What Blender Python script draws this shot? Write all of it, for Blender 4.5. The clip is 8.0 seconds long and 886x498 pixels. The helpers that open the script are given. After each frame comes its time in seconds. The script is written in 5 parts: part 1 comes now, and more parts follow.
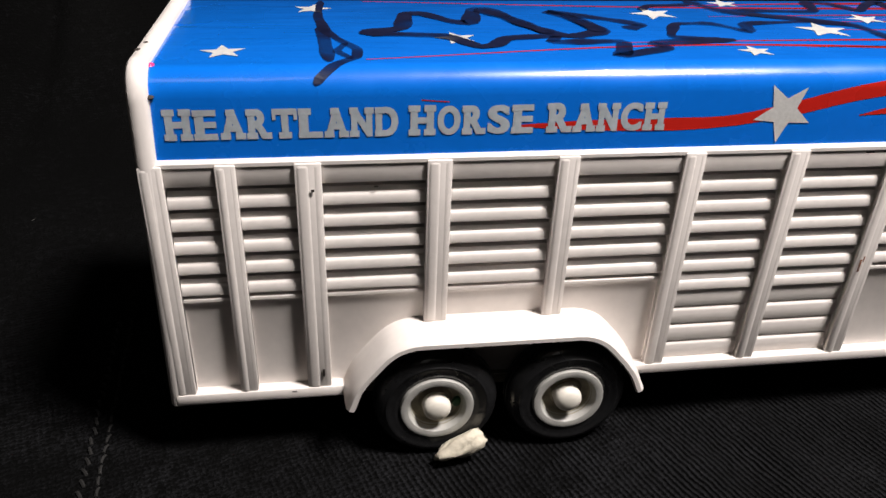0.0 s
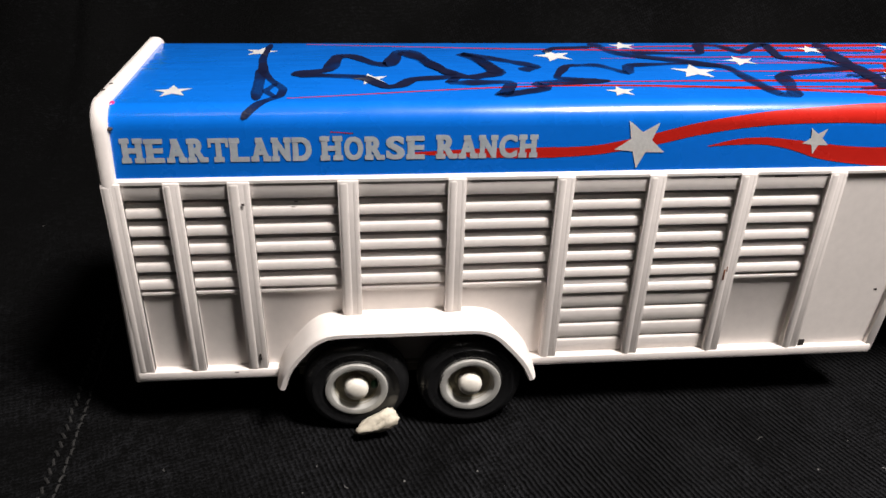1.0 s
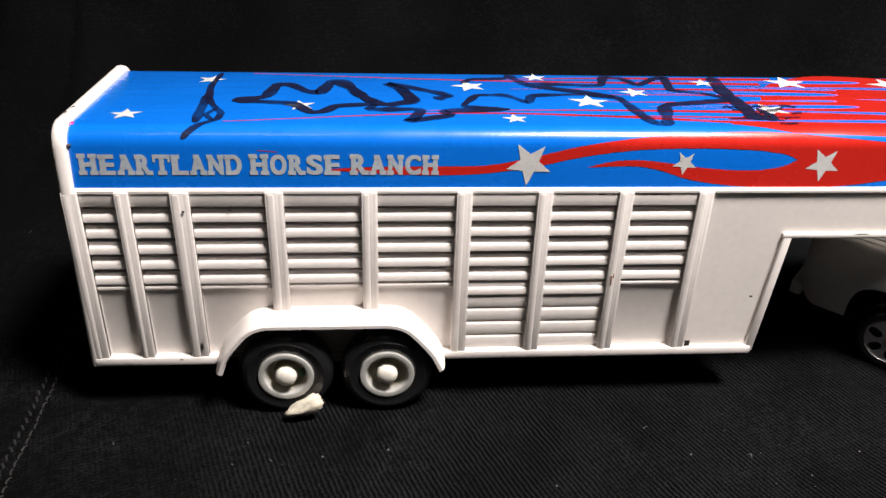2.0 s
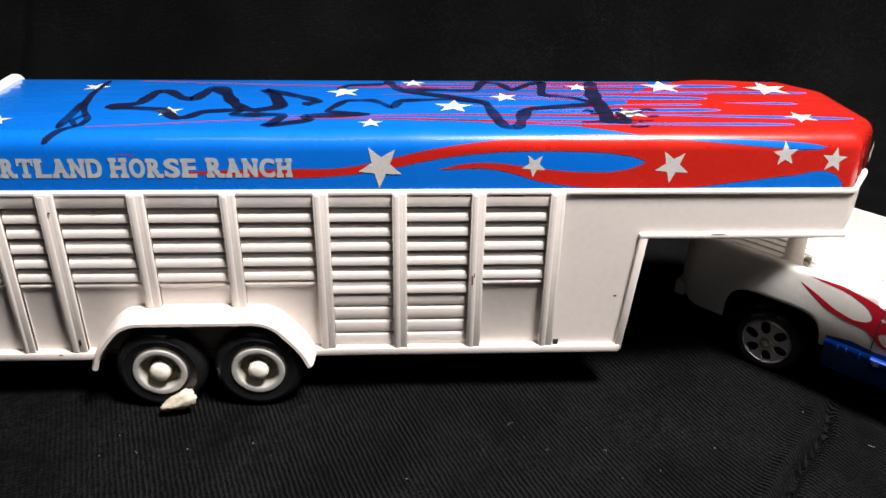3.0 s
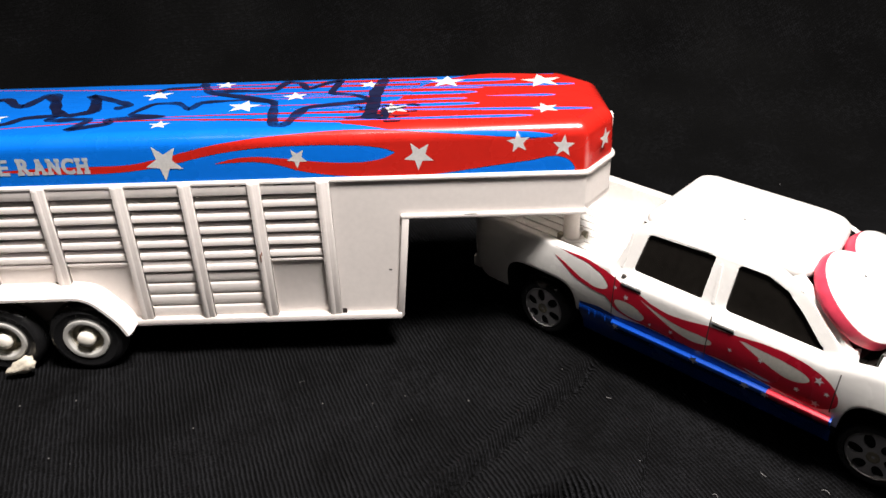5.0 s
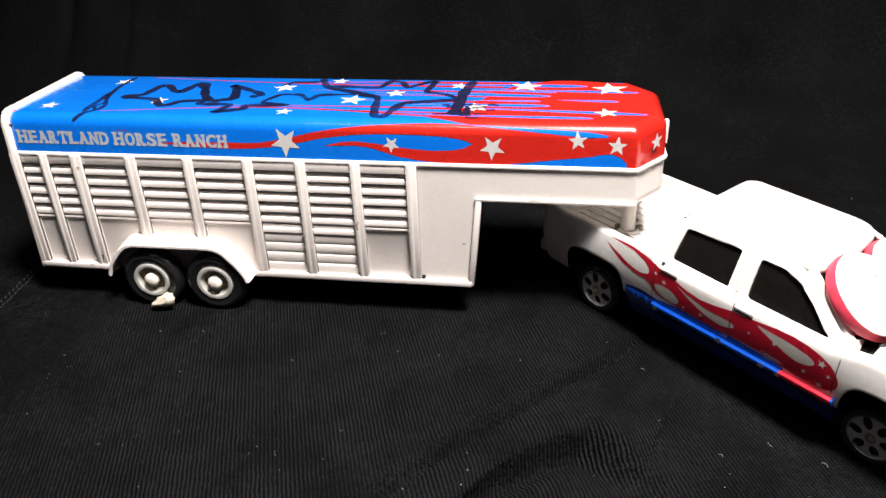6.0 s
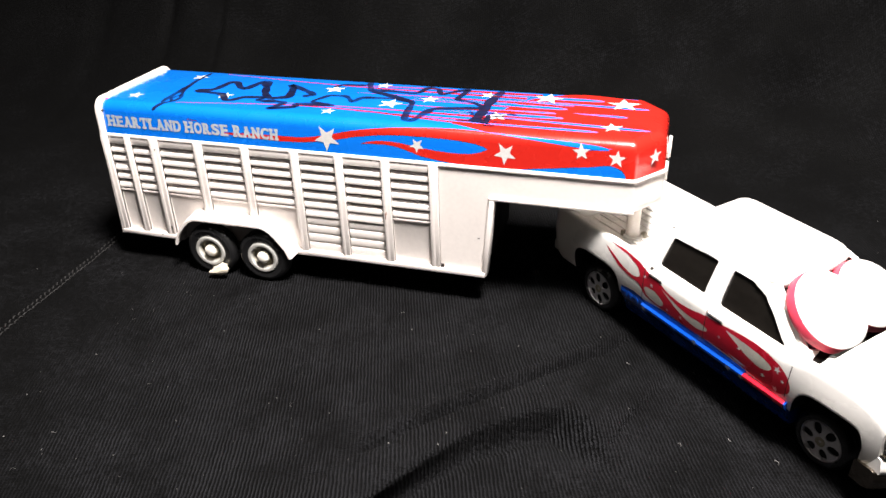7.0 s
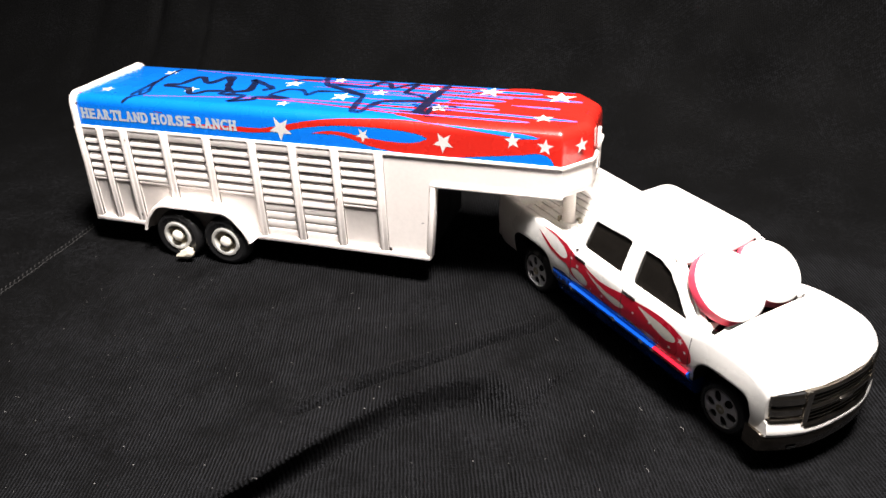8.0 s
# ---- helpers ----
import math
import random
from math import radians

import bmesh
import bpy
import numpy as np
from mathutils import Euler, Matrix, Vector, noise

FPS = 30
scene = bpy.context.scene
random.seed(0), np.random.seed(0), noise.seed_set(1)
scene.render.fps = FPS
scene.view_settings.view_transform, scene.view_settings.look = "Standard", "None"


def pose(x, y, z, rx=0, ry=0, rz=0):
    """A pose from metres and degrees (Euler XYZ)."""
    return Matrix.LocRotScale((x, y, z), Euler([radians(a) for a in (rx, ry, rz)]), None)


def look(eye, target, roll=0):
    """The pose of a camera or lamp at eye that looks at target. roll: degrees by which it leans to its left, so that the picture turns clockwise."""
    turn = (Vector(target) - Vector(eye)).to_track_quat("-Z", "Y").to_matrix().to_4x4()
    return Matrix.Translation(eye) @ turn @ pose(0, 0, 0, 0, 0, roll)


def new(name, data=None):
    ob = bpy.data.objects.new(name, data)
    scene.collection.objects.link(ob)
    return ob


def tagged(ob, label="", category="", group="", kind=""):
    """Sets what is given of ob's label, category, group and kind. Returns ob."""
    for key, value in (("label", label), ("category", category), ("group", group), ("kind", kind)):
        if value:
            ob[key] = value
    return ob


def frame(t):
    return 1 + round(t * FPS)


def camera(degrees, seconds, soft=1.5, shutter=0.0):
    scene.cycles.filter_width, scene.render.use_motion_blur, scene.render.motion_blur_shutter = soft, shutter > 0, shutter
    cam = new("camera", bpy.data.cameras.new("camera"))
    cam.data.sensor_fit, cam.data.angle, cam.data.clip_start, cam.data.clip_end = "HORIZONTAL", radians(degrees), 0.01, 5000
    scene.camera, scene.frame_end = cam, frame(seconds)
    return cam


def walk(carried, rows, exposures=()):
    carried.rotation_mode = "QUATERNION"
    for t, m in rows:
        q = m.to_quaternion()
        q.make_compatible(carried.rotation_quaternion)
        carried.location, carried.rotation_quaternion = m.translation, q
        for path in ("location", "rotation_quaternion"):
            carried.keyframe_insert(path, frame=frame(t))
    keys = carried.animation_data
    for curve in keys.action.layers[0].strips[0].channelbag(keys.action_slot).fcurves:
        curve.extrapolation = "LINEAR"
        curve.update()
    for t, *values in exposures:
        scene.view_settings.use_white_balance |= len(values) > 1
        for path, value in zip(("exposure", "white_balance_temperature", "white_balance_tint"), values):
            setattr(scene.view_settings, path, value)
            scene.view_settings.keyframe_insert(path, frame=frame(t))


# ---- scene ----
cam = camera(59.4, 8.0)
U = 0.0085  # the model's unit, 8.5 mm
PATH = [
    (0, (2.232, -8.400, 7.963), (3.627, 0.147, 2.963), 2.20),
    (0.5, (2.886, -9.396, 8.491), (4.005, -0.756, 3.582), 1.72),
    (1, (3.808, -10.319, 8.892), (4.749, -1.637, 4.021), 1.55),
    (1.2, (3.946, -10.711, 9.046), (4.889, -1.987, 4.250), 1.62),
    (2.3, (6.132, -12.330, 9.717), (6.826, -3.505, 5.065), 1.78),
    (2.5, (6.753, -12.404, 9.769), (7.340, -3.564, 5.132), 1.28),
    (3, (8.176, -12.696, 9.768), (8.692, -3.837, 5.157), 1.10),
    (3.5, (9.397, -13.044, 9.925), (9.924, -4.219, 5.252), 0.93),
    (4, (10.825, -13.442, 10.211), (11.506, -4.684, 5.433), 0.90),
    (4.2, (11.530, -13.533, 10.105), (12.021, -4.759, 5.333), 0.14),
    (5.3, (13.700, -15.509, 11.065), (13.453, -6.800, 6.157), -1.73),
    (5.5, (13.842, -16.147, 11.152), (13.286, -7.441, 6.264), -1.82),
    (6, (14.599, -17.408, 11.727), (13.161, -8.780, 6.879), -2.04),
    (6.5, (15.780, -18.367, 12.005), (13.879, -9.850, 7.120), -1.46),
    (7, (17.028, -18.978, 12.718), (14.455, -10.634, 7.843), -1.70),
    (7.5, (18.651, -19.527, 13.270), (15.826, -11.250, 8.420), -1.77),
    (8, (19.485, -19.789, 12.831), (16.710, -11.487, 7.997), -2.08),
]
EXPOSURES = [(0, -0.96), (1, -0.90), (2.5, -0.64), (4, -0.68), (5.5, -0.53), (6.5, -0.12), (7.2, 0.14), (8, 0.14)]
walk(cam, [(t, look(Vector(eye) * U, Vector(target) * U, roll)) for t, eye, target, roll in PATH], EXPOSURES)

# ---- light and exposure ----
world = bpy.data.worlds.new("room_dusk")
scene.world = world
world.use_nodes = True
world.node_tree.nodes["Background"].inputs["Color"].default_value = (0.9, 0.95, 1.0, 1)
world.node_tree.nodes["Background"].inputs["Strength"].default_value = 0.02


def area_lamp(name, eye, target, size, watts, colour):
    data = bpy.data.lights.new(name, "AREA")
    data.shape, data.size, data.energy, data.color = "DISK", size, watts, colour
    ob = new(name, data)
    ob.matrix_world = look(eye, target)
    return ob


area_lamp("table_lamp", Vector((22.5, -11.6, 45)) * U, Vector((12, 0, 2)) * U, 0.09, 6.6, (1.0, 0.935, 0.90))
# unseen overhead fill, added to lift the sides the table lamp misses
area_lamp("overhead_fill", (-0.3, -0.9, 1.9), (0.1, 0, 0), 0.6, 1.85, (1.0, 0.935, 0.90))
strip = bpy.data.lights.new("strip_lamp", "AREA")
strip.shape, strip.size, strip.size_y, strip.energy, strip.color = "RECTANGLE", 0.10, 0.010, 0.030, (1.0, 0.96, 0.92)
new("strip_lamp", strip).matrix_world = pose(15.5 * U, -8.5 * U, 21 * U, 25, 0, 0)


# ---- materials ----
def material(name, colour, rough=0.5, metal=0.0, coat=0.0, vary=0.06, grain=900.0, bump=0.05, depth=0.0001, spec=0.5, wave=0.0):
    """Painted, moulded or woven surface: base colour varied at two scales, fine relief and uneven gloss."""
    m = bpy.data.materials.new(name)
    m.use_nodes = True
    nt = m.node_tree
    n, link = nt.nodes, nt.links.new
    b = n["Principled BSDF"]
    b.inputs["Metallic"].default_value = metal
    b.inputs["Coat Weight"].default_value = coat
    b.inputs["Coat Roughness"].default_value = 0.05
    b.inputs["Specular IOR Level"].default_value = spec
    tc = n.new("ShaderNodeTexCoord")
    big, fine = n.new("ShaderNodeTexNoise"), n.new("ShaderNodeTexNoise")
    big.inputs["Scale"].default_value, big.inputs["Detail"].default_value = grain / 8, 4
    fine.inputs["Scale"].default_value, fine.inputs["Detail"].default_value = grain, 3
    for t in (big, fine):
        link(tc.outputs["Object"], t.inputs["Vector"])
    both = n.new("ShaderNodeMath")
    both.operation = "ADD"
    link(big.outputs["Fac"], both.inputs[0])
    link(fine.outputs["Fac"], both.inputs[1])
    span = n.new("ShaderNodeMapRange")
    span.inputs["From Min"].default_value, span.inputs["From Max"].default_value = 0.6, 1.4
    span.inputs["To Min"].default_value, span.inputs["To Max"].default_value = 1 - vary, 1 + vary
    link(both.outputs[0], span.inputs["Value"])
    mix = n.new("ShaderNodeVectorMath")
    mix.operation = "SCALE"
    mix.inputs[0].default_value = colour[:3]
    link(span.outputs[0], mix.inputs["Scale"])
    link(mix.outputs[0], b.inputs["Base Color"])
    gloss = n.new("ShaderNodeMapRange")
    gloss.inputs["From Min"].default_value, gloss.inputs["From Max"].default_value = 0.3, 0.7
    gloss.inputs["To Min"].default_value, gloss.inputs["To Max"].default_value = rough * 0.8, min(1, rough * 1.2)
    link(big.outputs["Fac"], gloss.inputs["Value"])
    link(gloss.outputs[0], b.inputs["Roughness"])
    bp = n.new("ShaderNodeBump")
    bp.inputs["Strength"].default_value, bp.inputs["Distance"].default_value = bump, 0.0002
    link(both.outputs[0], bp.inputs["Height"])
    link(bp.outputs[0], b.inputs["Normal"])
    if wave:
        # shallow waves of a hand-dipped coat, drawn out lengthwise
        long = n.new("ShaderNodeMapping")
        long.inputs["Scale"].default_value = (0.22, 1.0, 1.0)
        link(tc.outputs["Object"], long.inputs["Vector"])
        swell = n.new("ShaderNodeTexNoise")
        swell.inputs["Scale"].default_value, swell.inputs["Detail"].default_value = 520, 2
        link(long.outputs[0], swell.inputs["Vector"])
        coat_bump = n.new("ShaderNodeBump")
        coat_bump.inputs["Strength"].default_value, coat_bump.inputs["Distance"].default_value = wave, 0.0004
        link(swell.outputs["Fac"], coat_bump.inputs["Height"])
        link(bp.outputs[0], coat_bump.inputs["Normal"])
        link(coat_bump.outputs[0], b.inputs["Coat Normal"])
    return m


WHITE = material("white_moulded_plastic", (0.78, 0.725, 0.685), 0.40, vary=0.05, bump=0.06)
TRUCKBLUE = material("deep_blue_gloss_paint", (0.001, 0.052, 0.35), 0.25, coat=1.0, vary=0.08, bump=0.03)
BLUE = material("blue_gloss_paint", (0.002, 0.150, 0.67), 0.28, coat=1.0, vary=0.05, bump=0.02, wave=0.30)
RED = material("red_gloss_paint", (0.53, 0.017, 0.0105), 0.28, coat=1.0, vary=0.05, bump=0.02, wave=0.30)
LILAC = material("lilac_print", (0.45, 0.16, 0.62), 0.3, coat=0.4, vary=0.05, bump=0.02)
PINK = material("pink_print", (0.75, 0.05, 0.22), 0.3, coat=0.4, vary=0.05, bump=0.02)
FOIL = material("silver_foil_print", (0.72, 0.71, 0.69), 0.35, metal=0.25, vary=0.12, grain=2600, bump=0.12)
LETTER = material("grey_silver_lettering", (0.44, 0.485, 0.525), 0.5, metal=0.1, vary=0.14, grain=1800, bump=0.12)
MARKER = material("black_marker_ink", (0.006, 0.008, 0.03), 0.35, vary=0.3, grain=1500, bump=0.05)
alpha = MARKER.node_tree.nodes.new("ShaderNodeMapRange")
alpha.inputs["From Min"].default_value, alpha.inputs["From Max"].default_value = 0.35, 0.6
alpha.inputs["To Min"].default_value, alpha.inputs["To Max"].default_value = 0.55, 0.97
MARKER.node_tree.links.new(MARKER.node_tree.nodes["Noise Texture"].outputs["Fac"], alpha.inputs["Value"])
MARKER.node_tree.links.new(alpha.outputs[0], MARKER.node_tree.nodes["Principled BSDF"].inputs["Alpha"])
TYRE = material("black_rubber", (0.009, 0.009, 0.0095), 0.30, vary=0.25, grain=1500, bump=0.25, spec=0.9)
RIMGREY = material("grey_plastic_rim", (0.422, 0.414, 0.387), 0.35, vary=0.14, bump=0.08)
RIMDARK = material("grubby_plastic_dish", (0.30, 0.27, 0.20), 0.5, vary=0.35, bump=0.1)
HUBCREAM = material("cream_plastic_hub", (0.74, 0.70, 0.62), 0.45, vary=0.08, bump=0.08)
CRIMSON = material("crimson_print", (0.44, 0.007, 0.024), 0.3, coat=0.7, vary=0.12, bump=0.03)
TRUCKWHITE = material("white_enamel", (0.80, 0.78, 0.745), 0.28, coat=0.5, vary=0.04, bump=0.03)
SILVERRIM = material("dull_silver_plating", (0.50, 0.49, 0.50), 0.36, metal=0.2, vary=0.12, bump=0.05)
CHROME = material("worn_chrome_plating", (0.74, 0.68, 0.60), 0.19, metal=1.0, vary=0.25, grain=600, bump=0.25)
DARKGLASS = material("black_tinted_window", (0.008, 0.007, 0.006), 0.12, vary=0.3, bump=0.04)
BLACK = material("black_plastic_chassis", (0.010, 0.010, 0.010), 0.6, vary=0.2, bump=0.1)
GRIMESHADE = material("dark_seam_grime_and_shade", (0.03, 0.022, 0.018), 0.8, vary=0.4, bump=0.1)
RUST = material("brown_scuff", (0.22, 0.10, 0.06), 0.7, vary=0.4, bump=0.1)
PUTTY = material("cream_putty", (0.66, 0.60, 0.48), 0.8, vary=0.15, grain=1800, bump=0.5)
THREAD = material("black_thread", (0.009, 0.0085, 0.008), 0.9, vary=0.3, grain=4000, bump=0.4)
LINT = material("pale_lint", (0.15, 0.145, 0.14), 0.9, vary=0.3, grain=4000, bump=0.2)
WALLPAINT = material("warm_grey_wall_paint", (0.20, 0.185, 0.17), 0.85, vary=0.06, grain=30, bump=0.1)
CEILPAINT = material("white_ceiling_paint", (0.7, 0.7, 0.68), 0.85, vary=0.05, grain=30, bump=0.1)


def cloth_material():
    """Black ribbed jersey: fine wales with the shade of their gaps put into the colour, fuzz, and dusty patches."""
    m = material("black_ribbed_jersey", (0.0046, 0.0047, 0.0053), 0.95, vary=0.35, grain=260, bump=0.0, spec=0.1)
    nt = m.node_tree
    n, link = nt.nodes, nt.links.new
    b = n["Principled BSDF"]
    tc = n.new("ShaderNodeTexCoord")
    turn = n.new("ShaderNodeMapping")
    turn.inputs["Rotation"].default_value = (0, 0, radians(-20))
    link(tc.outputs["Object"], turn.inputs["Vector"])
    wob = n.new("ShaderNodeTexNoise")
    wob.inputs["Scale"].default_value, wob.inputs["Detail"].default_value = 430, 4
    link(tc.outputs["Object"], wob.inputs["Vector"])
    shift = n.new("ShaderNodeVectorMath")
    shift.operation = "MULTIPLY_ADD"
    shift.inputs[1].default_value = (0.0005, 0.0005, 0)
    link(wob.outputs["Color"], shift.inputs[0])
    link(turn.outputs[0], shift.inputs[2])
    wales = n.new("ShaderNodeTexWave")
    wales.inputs["Scale"].default_value = 0.314 / (0.088 * U)
    wales.inputs["Distortion"].default_value = 0.9
    wales.inputs["Detail Scale"].default_value = 2
    link(shift.outputs[0], wales.inputs["Vector"])
    rows = n.new("ShaderNodeTexWave")
    rows.bands_direction = "Y"
    rows.inputs["Scale"].default_value = 0.314 / (0.085 * U)
    rows.inputs["Distortion"].default_value = 5.0
    rows.inputs["Detail Scale"].default_value = 3
    link(shift.outputs[0], rows.inputs["Vector"])
    fuzz = n.new("ShaderNodeTexNoise")
    fuzz.inputs["Scale"].default_value, fuzz.inputs["Detail"].default_value = 3200, 5
    link(tc.outputs["Object"], fuzz.inputs["Vector"])
    height = n.new("ShaderNodeMath")
    height.operation = "MULTIPLY_ADD"
    height.inputs[1].default_value = 0.6
    link(rows.outputs["Fac"], height.inputs[0])
    # the wales stand out only where the knit is not felted over
    felt = n.new("ShaderNodeTexNoise")
    felt.inputs["Scale"].default_value, felt.inputs["Detail"].default_value, felt.inputs["Roughness"].default_value = 45, 9, 0.78
    link(tc.outputs["Object"], felt.inputs["Vector"])
    clear = n.new("ShaderNodeMapRange")
    clear.inputs["From Min"].default_value, clear.inputs["From Max"].default_value = 0.40, 0.60
    clear.inputs["To Min"].default_value, clear.inputs["To Max"].default_value = 1.2, 4.6
    link(felt.outputs["Fac"], clear.inputs["Value"])
    # on the hanging part the knit is smoothed and its dimness put into the colour
    place = n.new("ShaderNodeSeparateXYZ")
    link(tc.outputs["Object"], place.inputs[0])
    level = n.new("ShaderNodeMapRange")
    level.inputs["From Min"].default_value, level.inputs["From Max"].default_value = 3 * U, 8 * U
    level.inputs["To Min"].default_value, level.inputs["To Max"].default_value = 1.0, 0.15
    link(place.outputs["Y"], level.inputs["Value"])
    seen = n.new("ShaderNodeMath")
    seen.operation = "MULTIPLY"
    link(clear.outputs[0], seen.inputs[0])
    # towards low x the wales weaken and the base colour gets darker
    leftward = n.new("ShaderNodeMapRange")
    leftward.inputs["From Min"].default_value, leftward.inputs["From Max"].default_value = 1 * U, 8 * U
    leftward.inputs["To Min"].default_value, leftward.inputs["To Max"].default_value = 0.08, 1.0
    link(place.outputs["X"], leftward.inputs["Value"])
    kept = n.new("ShaderNodeMath")
    kept.operation = "MULTIPLY"
    link(level.outputs[0], kept.inputs[0])
    link(leftward.outputs[0], kept.inputs[1])
    link(kept.outputs[0], seen.inputs[1])
    ribs = n.new("ShaderNodeMath")
    ribs.operation = "MULTIPLY"
    link(wales.outputs["Fac"], ribs.inputs[0])
    link(seen.outputs[0], ribs.inputs[1])
    clump = n.new("ShaderNodeTexNoise")
    clump.inputs["Scale"].default_value, clump.inputs["Detail"].default_value = 800, 4
    link(tc.outputs["Object"], clump.inputs["Vector"])
    tufts = n.new("ShaderNodeMath")
    tufts.operation = "MULTIPLY_ADD"
    tufts.inputs[1].default_value = 2.6
    link(clump.outputs["Fac"], tufts.inputs[0])
    link(ribs.outputs[0], tufts.inputs[2])
    link(tufts.outputs[0], height.inputs[2])
    rough = n.new("ShaderNodeMath")
    rough.operation = "MULTIPLY_ADD"
    rough.inputs[1].default_value = 1.9
    link(fuzz.outputs["Fac"], rough.inputs[0])
    link(height.outputs[0], rough.inputs[2])
    bp = n.new("ShaderNodeBump")
    bp.inputs["Strength"].default_value, bp.inputs["Distance"].default_value = 0.9, 0.00045
    link(rough.outputs[0], bp.inputs["Height"])
    firm = n.new("ShaderNodeMath")
    firm.operation = "MULTIPLY_ADD"
    firm.inputs[1].default_value, firm.inputs[2].default_value = 0.5, 0.4
    link(level.outputs[0], firm.inputs[0])
    link(firm.outputs[0], bp.inputs["Strength"])
    link(bp.outputs[0], b.inputs["Normal"])
    # the relief scales the base colour too: shade between the ribs is painted
    groove_shade = n.new("ShaderNodeMapRange")
    groove_shade.inputs["From Min"].default_value, groove_shade.inputs["From Max"].default_value = 2.3, 4.2
    groove_shade.inputs["To Min"].default_value, groove_shade.inputs["To Max"].default_value = 0.05, 3.1
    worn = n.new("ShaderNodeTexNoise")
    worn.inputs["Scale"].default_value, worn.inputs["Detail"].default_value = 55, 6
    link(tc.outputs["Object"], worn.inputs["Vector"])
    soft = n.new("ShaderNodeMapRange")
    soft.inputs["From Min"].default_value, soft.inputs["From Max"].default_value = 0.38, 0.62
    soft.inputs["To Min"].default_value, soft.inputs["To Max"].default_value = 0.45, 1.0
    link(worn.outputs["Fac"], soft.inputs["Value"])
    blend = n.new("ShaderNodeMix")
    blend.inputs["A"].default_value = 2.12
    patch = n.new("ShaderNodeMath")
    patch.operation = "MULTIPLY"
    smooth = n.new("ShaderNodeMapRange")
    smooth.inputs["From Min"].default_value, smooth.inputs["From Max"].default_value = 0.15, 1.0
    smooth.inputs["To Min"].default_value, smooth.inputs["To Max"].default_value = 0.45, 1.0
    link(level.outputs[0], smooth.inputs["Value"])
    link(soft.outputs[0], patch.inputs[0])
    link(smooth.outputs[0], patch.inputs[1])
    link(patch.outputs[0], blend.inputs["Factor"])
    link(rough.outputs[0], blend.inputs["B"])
    link(blend.outputs["Result"], groove_shade.inputs["Value"])
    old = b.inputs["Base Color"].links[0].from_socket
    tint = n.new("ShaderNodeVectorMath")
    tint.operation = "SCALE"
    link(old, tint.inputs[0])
    link(groove_shade.outputs[0], tint.inputs["Scale"])
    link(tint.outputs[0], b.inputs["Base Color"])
    return m


CLOTH = cloth_material()


# ---- building helpers; all lengths below are in model units of U metres ----
def part(name, bm, mat, parent=None, label="", smooth=35, kind="", recalc=True):
    """Links a bmesh as one mesh object, a part of parent or a thing of its own."""
    if recalc:
        bmesh.ops.recalc_face_normals(bm, faces=bm.faces[:])
    for v in bm.verts:
        v.co *= U
    me = bpy.data.meshes.new(name)
    bm.to_mesh(me)
    bm.free()
    for m in mat if isinstance(mat, (list, tuple)) else (mat,):
        me.materials.append(m)
    if smooth:
        me.shade_smooth()
        me.set_sharp_from_angle(angle=radians(smooth))
    ob = new(name, me)
    ob.parent = parent
    return tagged(ob, label=label, kind=kind)


def same(name, ob, m, parent):
    """Another piece that shares the mesh of ob."""
    o = new(name, ob.data)
    o.parent = parent
    o.matrix_local = m
    return o


def at(x, y, z, rx=0, ry=0, rz=0):
    return pose(x * U, y * U, z * U, rx, ry, rz)


def thing(name, label, category, m=None, group="", kind=""):
    ob = new(name)
    ob.empty_display_size = 0.005
    if m is not None:
        ob.matrix_world = m
    return tagged(ob, label, category, group, kind)


def loft(bm, rings, closed=True, caps=True):
    """Skins a row of rings of equal length. Returns the rows of vertices."""
    rows = [[bm.verts.new(p) for p in ring] for ring in rings]
    n = len(rings[0])
    for a, b in zip(rows, rows[1:]):
        for i in range(n if closed else n - 1):
            bm.faces.new((a[i], a[(i + 1) % n], b[(i + 1) % n], b[i]))
    if caps:
        bm.faces.new(rows[0][::-1])
        bm.faces.new(rows[-1])
    return rows


def box(bm, x0, x1, y0, y1, z0, z1, round_=0.03, segments=2):
    made = bmesh.ops.create_cube(bm, size=1.0)
    vs = made["verts"]
    for v in vs:
        v.co = Vector(((x0 + x1) / 2 + v.co.x * (x1 - x0), (y0 + y1) / 2 + v.co.y * (y1 - y0), (z0 + z1) / 2 + v.co.z * (z1 - z0)))
    if round_:
        edges = list({e for v in vs for e in v.link_edges})
        bmesh.ops.bevel(bm, geom=edges, offset=round_, segments=segments, affect="EDGES", profile=0.5)
    return bm


def prism(bm, outline, y0, y1, axis="y", round_=0.0):
    """A plate with the given outline, in (x, z) for axis y or (x, y) for axis z."""
    def put(p, d):
        return (p[0], d, p[1]) if axis == "y" else (p[0], p[1], d)
    rows = loft(bm, [[put(p, y0) for p in outline], [put(p, y1) for p in outline]])
    if round_:
        edges = list({e for r in rows for v in r for e in v.link_edges})
        bmesh.ops.bevel(bm, geom=edges, offset=round_, segments=2, affect="EDGES", profile=0.5)
    return bm


